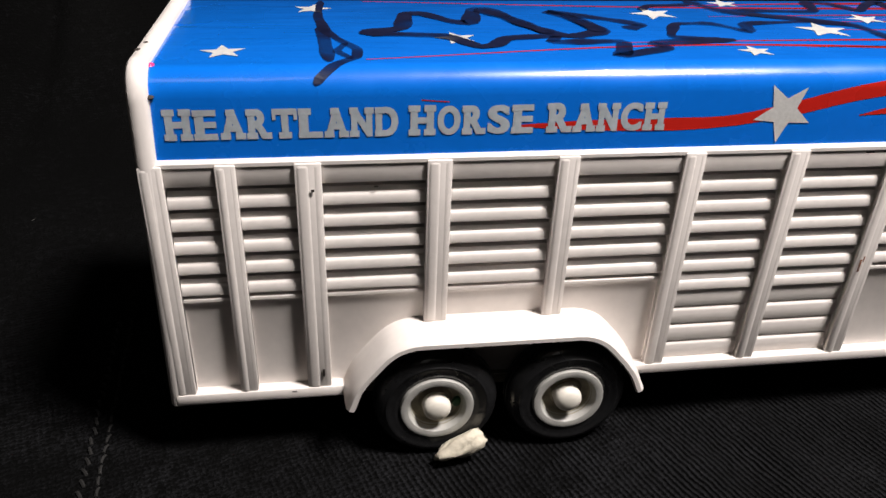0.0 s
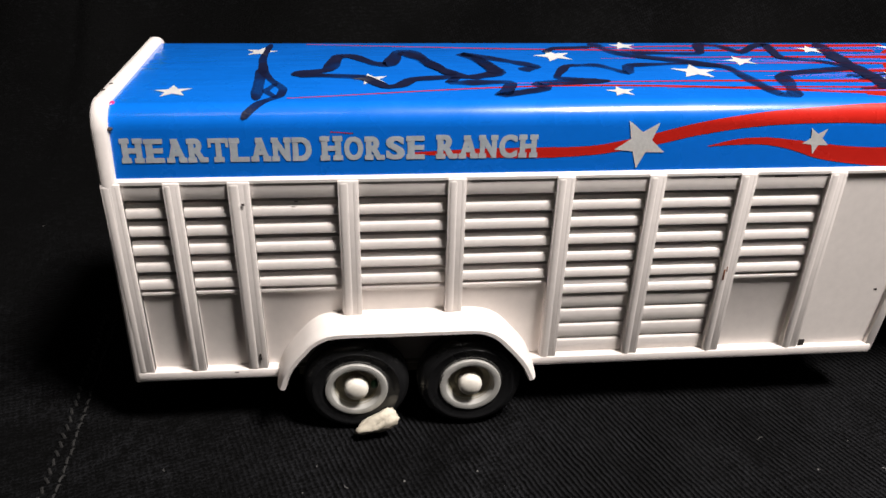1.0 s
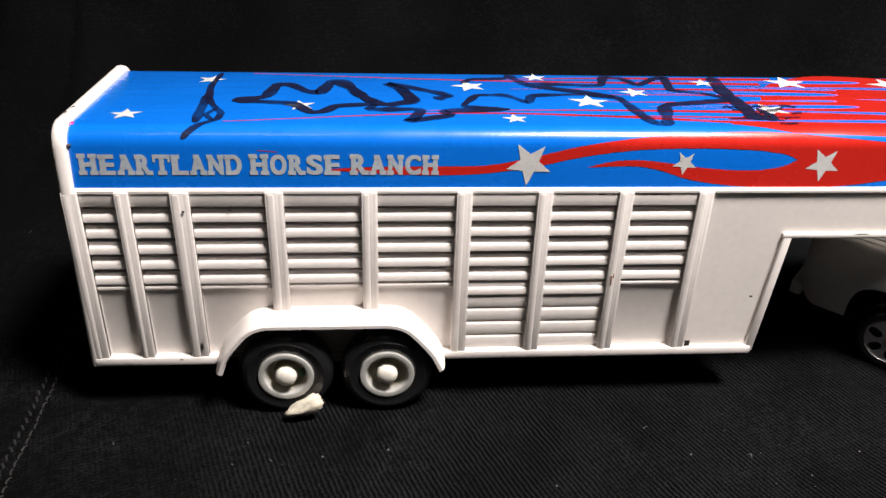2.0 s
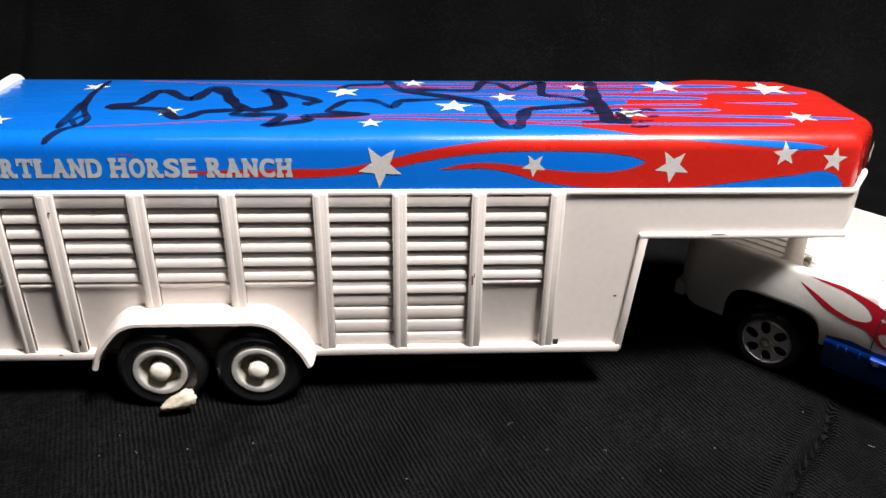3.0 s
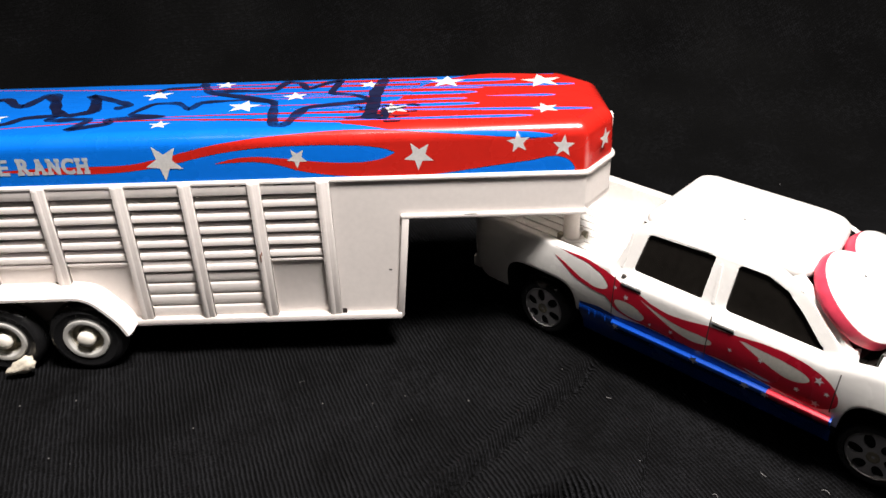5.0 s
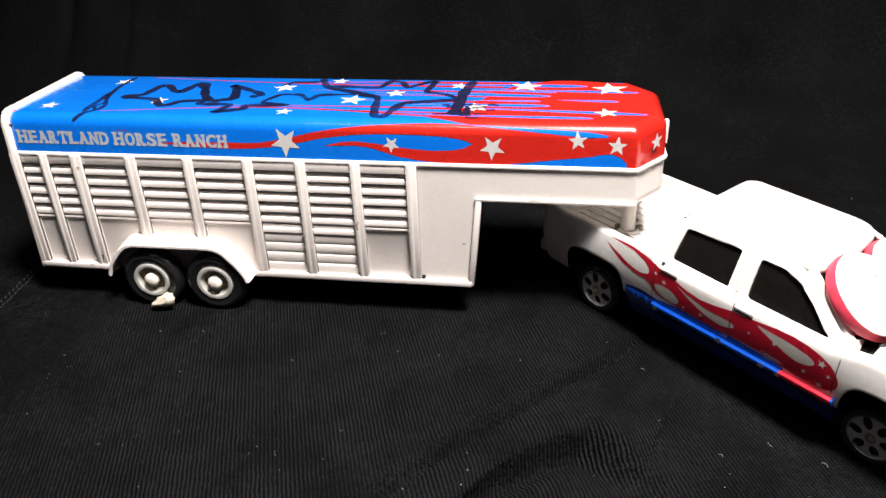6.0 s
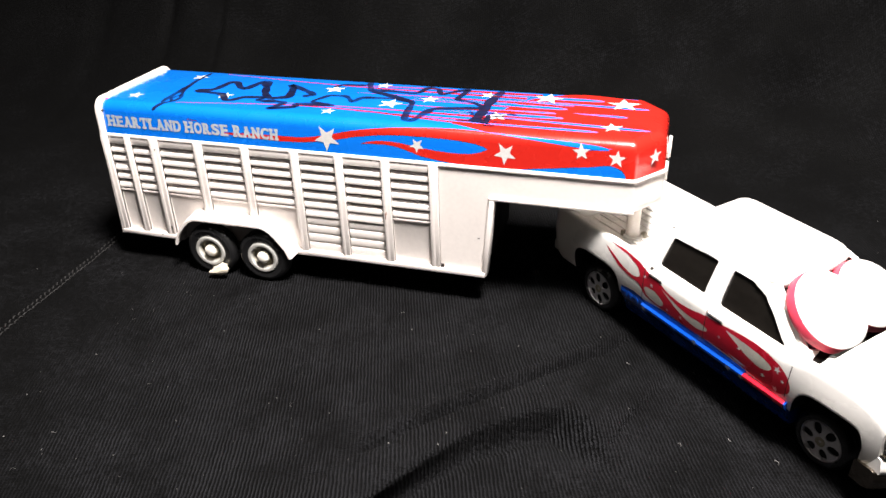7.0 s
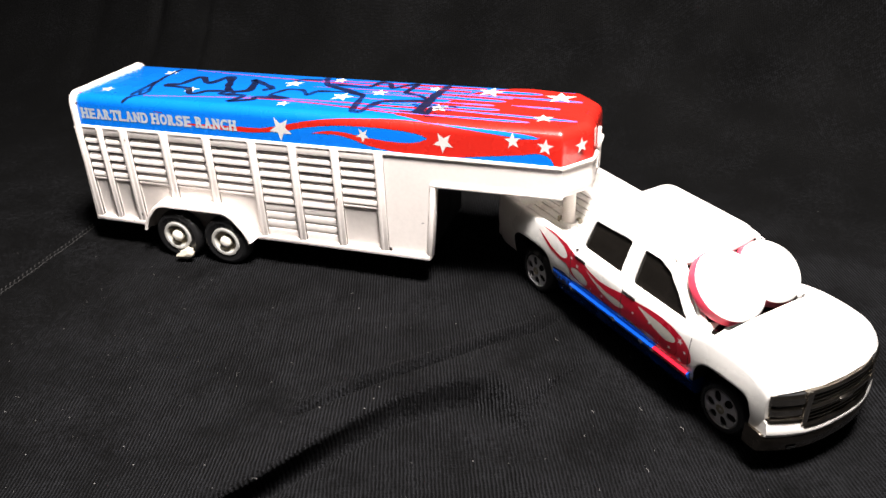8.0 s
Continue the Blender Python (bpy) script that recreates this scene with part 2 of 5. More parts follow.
def lathe(bm, profile, turns=40, axis="y"):
    """Revolves (radius, along) about the axis. Open profile, poles closed where the radius is 0."""
    rows = []
    for r, a in profile:
        if r < 1e-6:
            rows.append([bm.verts.new((0, a, 0) if axis == "y" else (0, 0, a))])
        else:
            ring = []
            for i in range(turns):
                c, s = r * math.cos(2 * math.pi * i / turns), r * math.sin(2 * math.pi * i / turns)
                ring.append(bm.verts.new((c, a, s) if axis == "y" else (c, s, a)))
            rows.append(ring)
    for a, b in zip(rows, rows[1:]):
        for i in range(turns):
            j = (i + 1) % turns
            if len(a) == 1:
                bm.faces.new((a[0], b[j], b[i]))
            elif len(b) == 1:
                bm.faces.new((a[i], a[j], b[0]))
            else:
                bm.faces.new((a[i], a[j], b[j], b[i]))
    return bm


def plate(outer, holes, place, thick, cuts=(), soft=0.0):
    """A plate with holes through it. place(u, v, d) gives the point d above its plane; cut at some heights so that it can curve."""
    bm = bmesh.new()
    edges = []
    for loop in (outer, *holes):
        vs = [bm.verts.new((u, v, 0)) for u, v in loop]
        edges += [bm.edges.new((a, b)) for a, b in zip(vs, vs[1:] + vs[:1])]
    bmesh.ops.triangle_fill(bm, use_beauty=True, use_dissolve=False, edges=edges)
    for c in cuts:
        bmesh.ops.bisect_plane(bm, geom=bm.verts[:] + bm.edges[:] + bm.faces[:], dist=0.0001, plane_co=(0, c, 0), plane_no=(0, 1, 0))
    made = bmesh.ops.extrude_face_region(bm, geom=bm.faces[:])
    for v in [g for g in made["geom"] if isinstance(g, bmesh.types.BMVert)]:
        v.co.z = thick
    if soft:
        rim = [e for e in bm.edges if len(e.link_faces) == 2 and all(v.co.z > thick * 0.5 for v in e.verts) and any(min(v.co.z for v in f.verts) < thick * 0.5 for f in e.link_faces)]
        bmesh.ops.bevel(bm, geom=rim, offset=soft, segments=3, profile=0.5, affect="EDGES")
    for v in bm.verts:
        v.co = Vector(place(v.co.x, v.co.y, v.co.z))
    return bm


def rounded(points, r, steps=4):
    """The polygon with its corners rounded by about r."""
    out = []
    for i, p in enumerate(points):
        p, a, b = Vector(p), Vector(points[i - 1]), Vector(points[(i + 1) % len(points)])
        ra = min(r, (a - p).length * 0.45)
        rb = min(r, (b - p).length * 0.45)
        s, e = p + (a - p).normalized() * ra, p + (b - p).normalized() * rb
        for k in range(steps + 1):
            t = k / steps
            out.append(tuple(s * (1 - t) ** 2 + p * 2 * t * (1 - t) + e * t * t))
    return out


def curve(*points):
    """A smooth function through (x, y) points."""
    xs, ys = [p[0] for p in points], [p[1] for p in points]
    slopes = np.gradient(np.array(ys, float), np.array(xs, float)) if len(xs) > 2 else [(ys[1] - ys[0]) / (xs[1] - xs[0])] * 2

    def f(x):
        x = min(max(x, xs[0]), xs[-1])
        i = min(max(int(np.searchsorted(xs, x)) - 1, 0), len(xs) - 2)
        h = xs[i + 1] - xs[i]
        t = (x - xs[i]) / h
        return ((1 + 2 * t) * (1 - t) ** 2 * ys[i] + t * (1 - t) ** 2 * h * slopes[i]
                + t * t * (3 - 2 * t) * ys[i + 1] + t * t * (t - 1) * h * slopes[i + 1])
    return f


def ribbon(bm, put, x0, x1, lo, hi, across=6, step=0.12):
    """A printed shape between the curves lo(x) and hi(x), laid on a surface by put(x, v)."""
    n = max(6, int((x1 - x0) / step))
    xs = [x0 + (x1 - x0) * (0.5 - 0.5 * math.cos(math.pi * i / n)) for i in range(n + 1)]
    rows = []
    for x in xs:
        a, b = lo(x), hi(x)
        b = max(b, a + 0.004)
        rows.append([bm.verts.new(put(x, a + (b - a) * k / across)) for k in range(across + 1)])
    for r, q in zip(rows, rows[1:]):
        for k in range(across):
            bm.faces.new((r[k], q[k], q[k + 1], r[k + 1]))


def drop(x0, x1, v0, v1, half):
    """The edges of a teardrop with a thin tail at x0 and a round head at x1."""
    def mid(x):
        return v0 + (v1 - v0) * (x - x0) / (x1 - x0)

    def wide(x):
        t = min(max((x - x0) / (x1 - x0), 0), 1)
        return half * (t ** 0.9) * math.sqrt(max(0, 1 - t ** 7))
    return (lambda x: mid(x) - wide(x)), (lambda x: mid(x) + wide(x))


def star(bm, put, x, v, r, turn=0.0, squash=1.0):
    """A five-pointed star laid on a surface, cut into strips so that it follows a curve."""
    flat = bmesh.new()
    rim = []
    for k in range(10):
        a = radians(turn + 90 + 36 * k)
        rr = r if k % 2 == 0 else r * 0.42
        rim.append(flat.verts.new((x + rr * math.cos(a), v + rr * squash * math.sin(a), 0)))
    c = flat.verts.new((x, v, 0))
    for k in range(10):
        flat.faces.new((c, rim[k], rim[(k + 1) % 10]))
    for k in range(1, 10):
        bmesh.ops.bisect_plane(flat, geom=flat.verts[:] + flat.edges[:] + flat.faces[:], dist=0.0001, plane_co=(0, v - r + 0.2 * r * k, 0), plane_no=(0, 1, 0))
    made = {p: bm.verts.new(put(p.co.x, p.co.y)) for p in flat.verts}
    for f in flat.faces:
        bm.faces.new([made[p] for p in f.verts])
    flat.free()


def stroke(bm, put, path, width):
    """A marker stroke of even width along a bent path, with soft corners."""
    pts = []
    for (xa, va), (xb, vb) in zip(path, path[1:]):
        for k in range(6):
            pts.append(Vector((xa + (xb - xa) * k / 6, va + (vb - va) * k / 6)))
    pts.append(Vector(path[-1]))
    for _ in range(1):
        pts = [pts[0]] + [(a + b * 2 + c) / 4 for a, b, c in zip(pts, pts[1:], pts[2:])] + [pts[-1]]
    rows = []
    for i, p in enumerate(pts):
        d = (pts[min(i + 1, len(pts) - 1)] - pts[max(i - 1, 0)]).normalized()
        w = width * (0.75 + 0.35 * noise.noise((p.x * 3, p.y * 3, 7.0))) / 2
        w *= 0.35 if i in (0, len(pts) - 1) else 1.0
        nrm = Vector((-d.y, d.x)) * w
        rows.append([bm.verts.new(put(*(p + nrm))), bm.verts.new(put(*(p - nrm)))])
    for a, b in zip(rows, rows[1:]):
        bm.faces.new((a[0], a[1], b[1], b[0]))

# ---- the setting: cloth-covered table, drape behind, room round it ----
TRUCK = (16.859, 1.679, 0.019, -43.0, 2.1, 0.8)  # middle of the rear axle on the ground: x, y, lift, heading, nose-down pitch, roll
HITCH = (-0.19, -0.40)  # where the kingpin meets the bed, in the truck


def bell(d, w):
    return math.exp(-(d / w) ** 2)


def along(x, y, ax, ay, bx, by):
    """Fraction along the line a-b and signed distance from it."""
    dx, dy = bx - ax, by - ay
    n = math.hypot(dx, dy)
    return ((x - ax) * dx + (y - ay) * dy) / n / n, ((x - ax) * dy - (y - ay) * dx) / n


def beside(x, y, line):
    """Fraction along a bent line and signed distance from it, positive to its right."""
    best = (9e9, 0, 0)
    for k, (p, q) in enumerate(zip(line, line[1:])):
        t, d = along(x, y, *p, *q)
        c = min(max(t, 0.0), 1.0)
        far = math.hypot(x - p[0] - c * (q[0] - p[0]), y - p[1] - c * (q[1] - p[1]))
        if far < best[0]:
            over = t if k == 0 and t < 0 or k == len(line) - 2 and t > 1 else c
            best = (far, (k + over) / (len(line) - 1), math.copysign(far, d) if 0 <= t <= 1 else math.copysign(far, d))
    return best[1], best[2]


FOLD = ((9.0, -12.6), (10.65, -9.65), (11.55, -8.15), (12.5, -6.75), (13.3, -5.75), (14.25, -4.95), (15.2, -4.5), (15.9, -4.85), (16.5, -5.4), (17.4, -5.4))


def main_fold(x, y):
    """Strength of the main fold, the distance to the right of its crest, and how far it has softened."""
    f, d = beside(x, y, FOLD)
    soft = min(max((f - 0.20) / 0.28, 0.0), 1.0)
    return bell(max(0, f - 0.73), 0.15), d, soft


def cloth_height(x, y):
    """The lie of the cloth: flat round the toys, creased in front, rising into the drape behind."""
    z = 0.05 * noise.noise((x * 0.22, y * 0.22, 3.1)) + 0.02 * noise.noise((x * 0.8, y * 0.8, 1.7))
    calm = bell(max(0, abs(x - 6) - 6.5), 1.5) * bell(max(0, abs(y - 1.8) - 2.6), 1.2)
    z *= 1 - calm
    z += 0.03 * noise.noise((x * 1.5, y * 1.2, 8.3))
    # the truck's rear wheels stand a little higher than its front ones
    f, d = along(x, y, TRUCK[0], TRUCK[1], 22.20, -3.30)
    z += (0.019 - 0.27 * min(max(f, -0.3), 1.4)) * bell(max(0, abs(d) - 2.0), 1.3) * bell(max(0, abs(f - 0.5) - 0.65), 0.25)
    # thin crease that runs towards the truck
    f, d = beside(x, y, ((11.1, -7.0), (11.85, -6.05), (12.85, -4.95), (14.2, -3.6), (15.1, -2.6), (16.1, -1.6), (16.6, -0.8)))
    z += bell(max(0, abs(f - 0.5) - 0.42), 0.08) * (0.11 * bell(d + 0.18, 0.15) - 0.34 * bell(d - 0.03, 0.10))
    # main fold, whose crest hangs over its right foot
    g, d, soft = main_fold(x, y)
    z += g * ((0.98 - 0.28 * soft) / (1 + math.exp(min(60.0, (d - 0.12) * (7 - 1.5 * soft)))) * math.exp(-max(0.0, -d) / 1.3) - 0.34 * bell(d - 0.50, 0.30) + 0.08 * bell(d - 1.3, 0.5))
    z += 0.20 * bell(x - 17.6, 1.1) * bell(y + 7.4, 0.8)
    z -= 0.08 * calm
    # hem: the sheet drops by its own thickness past the seam
    z -= 0.05 / (1 + math.exp(min(60.0, (x - seam(y)) * 14))) * bell(max(0, y - 1.5), 1.5)
    return z


def seam(y):
    return -1.14 - 0.07 * y


def sheet_point(x, s):
    """A point of the sheet, s being the way along it: level to s = 9.5, then curving up into the drape."""
    start, radius = 9.5 + 0.9 * math.sin(x * 0.13), 9.0
    if s <= start:
        g, d, soft = main_fold(x, s)
        lean = 1.10 * (1 - 0.55 * soft) * g / (1 + math.exp(min(60.0, (d - 0.12) * 7))) * math.exp(-max(0.0, -d) / 0.7)
        return x + 0.80 * lean, s - 0.60 * lean, cloth_height(x, s)
    a = min((s - start) / radius, radians(78))
    rest = max(0.0, s - start - radius * radians(78))
    y = start + radius * math.sin(a) + rest * math.cos(radians(78))
    z = radius * (1 - math.cos(a)) + rest * math.sin(radians(78))
    grow = min(1.0, (s - start) / 6)
    fold = grow * (0.45 * math.sin(x * 0.55 + 0.8 * math.sin(x * 0.21)) * bell(max(0, x - 3), 7) + 0.5 * noise.noise((x * 0.16, s * 0.07, 5.0)))
    fold += grow * (0.35 * bell(x + 6.55, 0.9) - 0.30 * bell(x + 7.9, 0.38) - 0.32 * bell(x + 5.3, 0.34) - 0.5 * bell(x + 12.5, 0.9))
    z0 = cloth_height(x, start)
    return x, y - fold * math.sin(a), z + z0 + fold * math.cos(a) * 0.6


def spread(lo, hi, near_lo, near_hi, fine, coarse):
    out, v = [], lo
    while v < hi:
        out.append(v)
        v += fine if near_lo <= v <= near_hi else coarse
    return out + [hi]


bm = bmesh.new()
XS = spread(-60, 70, -15, 25, 0.098, 1.2)
SS = spread(-50, 48, -13.5, 11, 0.098, 0.8)
loft(bm, [[sheet_point(x, s) for x in XS] for s in SS], closed=False, caps=False)
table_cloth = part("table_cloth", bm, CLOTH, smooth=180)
tagged(table_cloth, "black ribbed jersey cloth, creased and dusted with lint, draped up behind the toys", "cloth", kind="structure")

# stitching of the hem
bm = bmesh.new()
rng = random.Random(4)
y = -13.0
while y < 3.2:
    for side in (-0.12, 0.10):
        x = seam(y) + side + rng.uniform(-0.015, 0.015)
        z = cloth_height(x, y)
        lean = rng.uniform(-12, 12) + (28 if side < 0 else -5)
        c, s = math.cos(radians(90 + lean)), math.sin(radians(90 + lean))
        ring = []
        for k in range(5):
            t = k / 4 - 0.5
            ring.append([(x + c * t * 0.15 + 0.022 * math.cos(q) * s, y + s * t * 0.15 - 0.022 * math.cos(q) * c,
                          z + 0.01 + 0.03 * (0.25 - t * t) * 4 + 0.02 * math.sin(q)) for q in (0, 1.57, 3.14, 4.71)])
        loft(bm, ring)
    y += 0.2
stitching = part("hem_stitching", bm, THREAD, smooth=60)
tagged(stitching, "two rows of black thread stitches along the hem of the cloth", "stitching", kind="stuff")

# lint: short pale fibres and specks lying on the cloth
bm = bmesh.new()
rng = random.Random(11)
for k in range(230):
    x, y = rng.uniform(-6, 25), rng.uniform(-13, 9)
    if k % 3:
        x, y = rng.uniform(0, 20), rng.uniform(-11, -0.8)
    if -0.2 < x < 17 and -1.0 < y < 3.8:
        continue
    px, py, z = sheet_point(x, y)
    size = rng.choice((0.006, 0.007, 0.009, 0.011, 0.014, 0.02))
    if rng.random() < 0.8:
        made = bmesh.ops.create_icosphere(bm, subdivisions=1, radius=size, matrix=Matrix.Translation((px, py, z + size * 0.6)))
        for v in made["verts"]:
            v.co.z = z + (v.co.z - z) * 0.8
    else:
        a, bend, long = rng.uniform(0, 6.28), rng.uniform(-1.6, 1.6), rng.uniform(0.05, 0.16)
        ring = []
        for q in range(5):
            t = q / 4
            cx, cy = px + long * t * math.cos(a + bend * t), py + long * t * math.sin(a + bend * t)
            ring.append([(cx + 0.005 * math.cos(u), cy + 0.005 * math.sin(u), z + 0.016 + 0.005 * math.sin(u + 1) + 0.02 * math.sin(3 * t)) for u in (0, 2.1, 4.2)])
        loft(bm, ring)
lint = part("lint", bm, LINT, smooth=60)
tagged(lint, "pale specks and short fibres of lint on the cloth", "lint", kind="stuff")

# the room that closes the place
for name, c, h, mat in (("floor", (0, 0, -0.062), (1.5, 1.5, 0.05), WALLPAINT), ("ceiling", (0, 0, 2.05), (1.5, 1.5, 0.05), CEILPAINT),
                        ("wall_north", (0, 1.55, 0.99), (1.5, 0.05, 1.0), WALLPAINT), ("wall_south", (0, -1.55, 0.99), (1.5, 0.05, 1.0), WALLPAINT),
                        ("wall_east", (1.55, 0, 0.99), (0.05, 1.6, 1.0), WALLPAINT), ("wall_west", (-1.55, 0, 0.99), (0.05, 1.6, 1.0), WALLPAINT)):
    bm = bmesh.new()
    box(bm, *((c[k // 2] + (h[k // 2] if k % 2 else -h[k // 2])) / U for k in range(6)), round_=0)
    tagged(part(name, bm, mat, smooth=0), "plain painted " + name.split("_")[0] + " of the room", name.split("_")[0], kind="structure")


# ---- the horse trailer ----
WIDE, LIP, TOP, REACH = 3.82, 4.43, 5.35, 16.42  # width, roof edge, roof height, start of the front chamfer
trailer = thing("toy_horse_trailer", "white plastic toy horse trailer, blue roof with red flames", "toy trailer")

POSTS = [(0.94, 1.15), (1.83, 2.12), (3.38, 3.66), (4.98, 5.23), (6.60, 6.85), (8.00, 8.24), (9.42, 9.66), (10.84, 11.09)]
BAYS = [(0.34, 0.94)] + [(a[1], b[0]) for a, b in zip(POSTS, POSTS[1:])]
HEAD, FOOT = 4.16, 1.02


def outline(d=0.0, x0=0.0, step=0.8):
    """The plan of the trailer from its near rear corner round the chamfered front, moved inwards by d."""
    near = [(x0 + (REACH - 0.25 - x0) * k / 20, d) for k in range(21)]
    front, cx, cy = REACH + 0.74 - d, REACH - 0.489 * d, 0.949 + 0.344 * d
    nose = rounded([(REACH - 0.25, d), (cx, d), (front, cy), (front, WIDE - cy), (cx, WIDE - d), (REACH - 0.25, WIDE - d)], 0.11)[5:-5]
    far = [(x, WIDE - y) for x, y in near[::-1]]
    return near + nose + far


def slat_mesh(width, h):
    """One louvre: a thin black slot at its top, a set-back face, and a bar with a rounded top and a sharp undercut."""
    prof = [(0.30, h), (0.30, h - 0.058), (0.028, h - 0.064), (0.034, h * 0.52 + 0.004), (0.022, h * 0.52), (0.004, h * 0.52 - 0.014), (-0.006, h * 0.52 - 0.038), (-0.012, h * 0.28), (-0.016, h * 0.10), (-0.012, 0.010), (0.0, 0.0), (0.30, 0.0)]
    bm = bmesh.new()
    loft(bm, [[(x, y, z) for y, z in prof] for x in (0, width)])
    return bm


bm = bmesh.new()
# head and foot rails of the near side, with the plain front panel and the neck
box(bm, 0.1, 11.1, -0.028, 0.22, HEAD - 0.138, LIP - 0.10, 0.012)
box(bm, 0.08, 2.42, -0.10, 0.22, 0.84, FOOT, 0.04)
box(bm, 6.42, 12.46, -0.10, 0.22, 0.86, FOOT + 0.02, 0.04)
prism(bm, [(11.05, FOOT), (12.42, FOOT), (12.62, 3.44), (REACH, 3.44), (REACH, LIP - 0.12), (11.05, LIP - 0.12)], 0.0, 0.16)
side_wall = part("side_wall", bm, WHITE, trailer)

bm = bmesh.new()
# raised edging of the front panel and under the neck
prism(bm, [(12.34, 0.90), (12.50, 0.90), (12.72, 3.40), (12.56, 3.40)], -0.075, 0.30, round_=0.03)
box(bm, 12.54, REACH + 0.05, -0.075, 0.30, 3.36, 3.47, 0.035)
part("edging", bm, WHITE, trailer)

for k, (a, b) in enumerate([(0.10, 0.34)] + POSTS):
    a, b = a - 0.012, b + 0.012
    low = FOOT - 0.02 if k in (0, 1, 2) or k > 4 else 1.99
    bm = bmesh.new()
    w = b - a
    # a rounded bar with a lower, narrower bar close beside it
    box(bm, a, b, -0.077, 0.22, low, LIP - 0.13, 0.02, 2)
    box(bm, a, a + w * 0.60, -0.088, 0.06, low - 0.02, HEAD + 0.14, 0.06, 4)
    box(bm, a + w * 0.62, b, -0.078, 0.06, low - 0.01, HEAD + 0.14, 0.04, 3)
    part("post", bm, WHITE, trailer)

PITCH = (HEAD - 2.36) / 6
rng = random.Random(2)
for k, (a, b) in enumerate(BAYS):
    tall = k in (5, 6)
    shared = None
    for j in range(6):
        z1 = HEAD - 0.136 - j * PITCH
        if j == 5 and not tall:
            break
        if shared is None:
            shared = part("slat", slat_mesh(b - a + 0.02, PITCH), WHITE, side_wall)
            shared.matrix_local = at(a - 0.01, 0.0, z1 - PITCH)
        else:
            same("slat", shared, at(a - 0.01, rng.uniform(-0.006, 0.006), z1 - PITCH + rng.uniform(-0.006, 0.006)), side_wall)
    z1 = HEAD - 0.16 - 5 * PITCH
    if tall:
        flat = None
        for j in range(5):
            top = z1 - 0.0 - j * (z1 - FOOT) / 5
            h = (z1 - FOOT) / 5
            if j == 0:
                bm = bmesh.new()
                prof = [(0.2, h), (0.04, h - 0.003), (0.016, h - 0.022), (0.006, h - 0.05), (0.016, 0.05), (0.026, 0.022), (0.05, 0.012), (0.2, 0.010)]
                loft(bm, [[(x, y, z) for y, z in prof] for x in (0, b - a + 0.02)])
                flat = part("slat", bm, WHITE, side_wall)
                flat.matrix_local = at(a - 0.01, 0.01, top - h)
            else:
                same("slat", flat, at(a - 0.01, 0.01 + rng.uniform(-0.004, 0.004), top - h), side_wall)
    else:
        bm = bmesh.new()
        prof = [(0.20, z1), (0.04, z1 - 0.005), (0.0, z1 - 0.035), (0.0, z1 - 0.075), (0.035, z1 - 0.115), (0.05, z1 - 0.16), (0.06, FOOT - 0.02), (0.20, FOOT - 0.02)]
        loft(bm, [[(x, y, z) for y, z in prof] for x in (a - 0.01, b + 0.01)])
        part("panel", bm, WHITE, side_wall)

bm = bmesh.new()
# far side, rear, front bulkhead, floor and the neck's other walls
box(bm, 0.0, 12.2, WIDE - 0.18, WIDE, 0.86, LIP - 0.10, 0.03)
box(bm, 0.16, 0.28, 0.10, WIDE - 0.18, 0.86, LIP + 0.5, 0.0)
box(bm, 0.0, 12.2, 0.10, WIDE - 0.05, 0.88, 1.0, 0.0)
part("hull", bm, WHITE, trailer)
# black sheet: the deep shade under the neck is put into its colour
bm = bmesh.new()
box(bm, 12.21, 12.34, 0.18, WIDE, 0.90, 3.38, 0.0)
part("bulkhead", bm, BLACK, trailer, "bulkhead under the neck, black in place of deep shade")
bm = bmesh.new()
shell = [p for p in outline(0.015, 12.5)]
inner = [p for p in outline(0.14, 12.5)]
# neck: floor plate and skirt following the chamfered nose
prism(bm, shell, 3.40, 3.52, axis="z")
rows = []
for p, q in zip(shell, inner):
    rows.append([(p[0], p[1], 3.47), (p[0], p[1], LIP - 0.12), (q[0], q[1], LIP - 0.12), (q[0], q[1], 3.47)])
loft(bm, rows[20:-20])
part("neck", bm, WHITE, trailer)

bm = bmesh.new()
# bead under the roof, all the way round
rows = []
for p, q in zip(outline(-0.045, 0.14), outline(0.12, 0.14)):
    rows.append([(p[0] * 0.7 + q[0] * 0.3, p[1] * 0.7 + q[1] * 0.3, LIP - 0.185), (p[0], p[1], LIP - 0.16), (p[0], p[1], LIP - 0.115),
                 (p[0] * 0.75 + q[0] * 0.25, p[1] * 0.75 + q[1] * 0.25, LIP - 0.08), (q[0], q[1], LIP - 0.08), (q[0], q[1], LIP - 0.185)])
loft(bm, rows)
part("roof_bead", bm, WHITE, trailer)

# roof pressing
ARC = 0.31
SIDE = TOP - ARC  # where the flank starts to turn into the shoulder
rings = [(0.017, LIP - 0.10), (0.02, LIP), (0.05, SIDE)] + [(0.05 + ARC * (1 - math.cos(radians(q))), SIDE + ARC * math.sin(radians(q))) for q in (15, 30, 45, 60, 75, 90)]
bm = bmesh.new()
rows = loft(bm, [[(x, y, z) for x, y in outline(d, 0.2)] for d, z in rings], caps=False)
bm.faces.new(rows[-1])
for f in bm.faces:
    c = f.calc_center_median()
    if c.x > REACH - 0.26 and len(f.verts) == 4:
        f.material_index = 1
roof = part("roof", bm, (BLUE, RED), trailer, "glossy blue roof with red nose", smooth=40)


def flank(z):
    """Way along the roof's section at height z of its near flank."""
    if z <= SIDE:
        return z - LIP
    return SIDE - LIP + ARC * math.asin(min(1, (z - SIDE) / ARC))


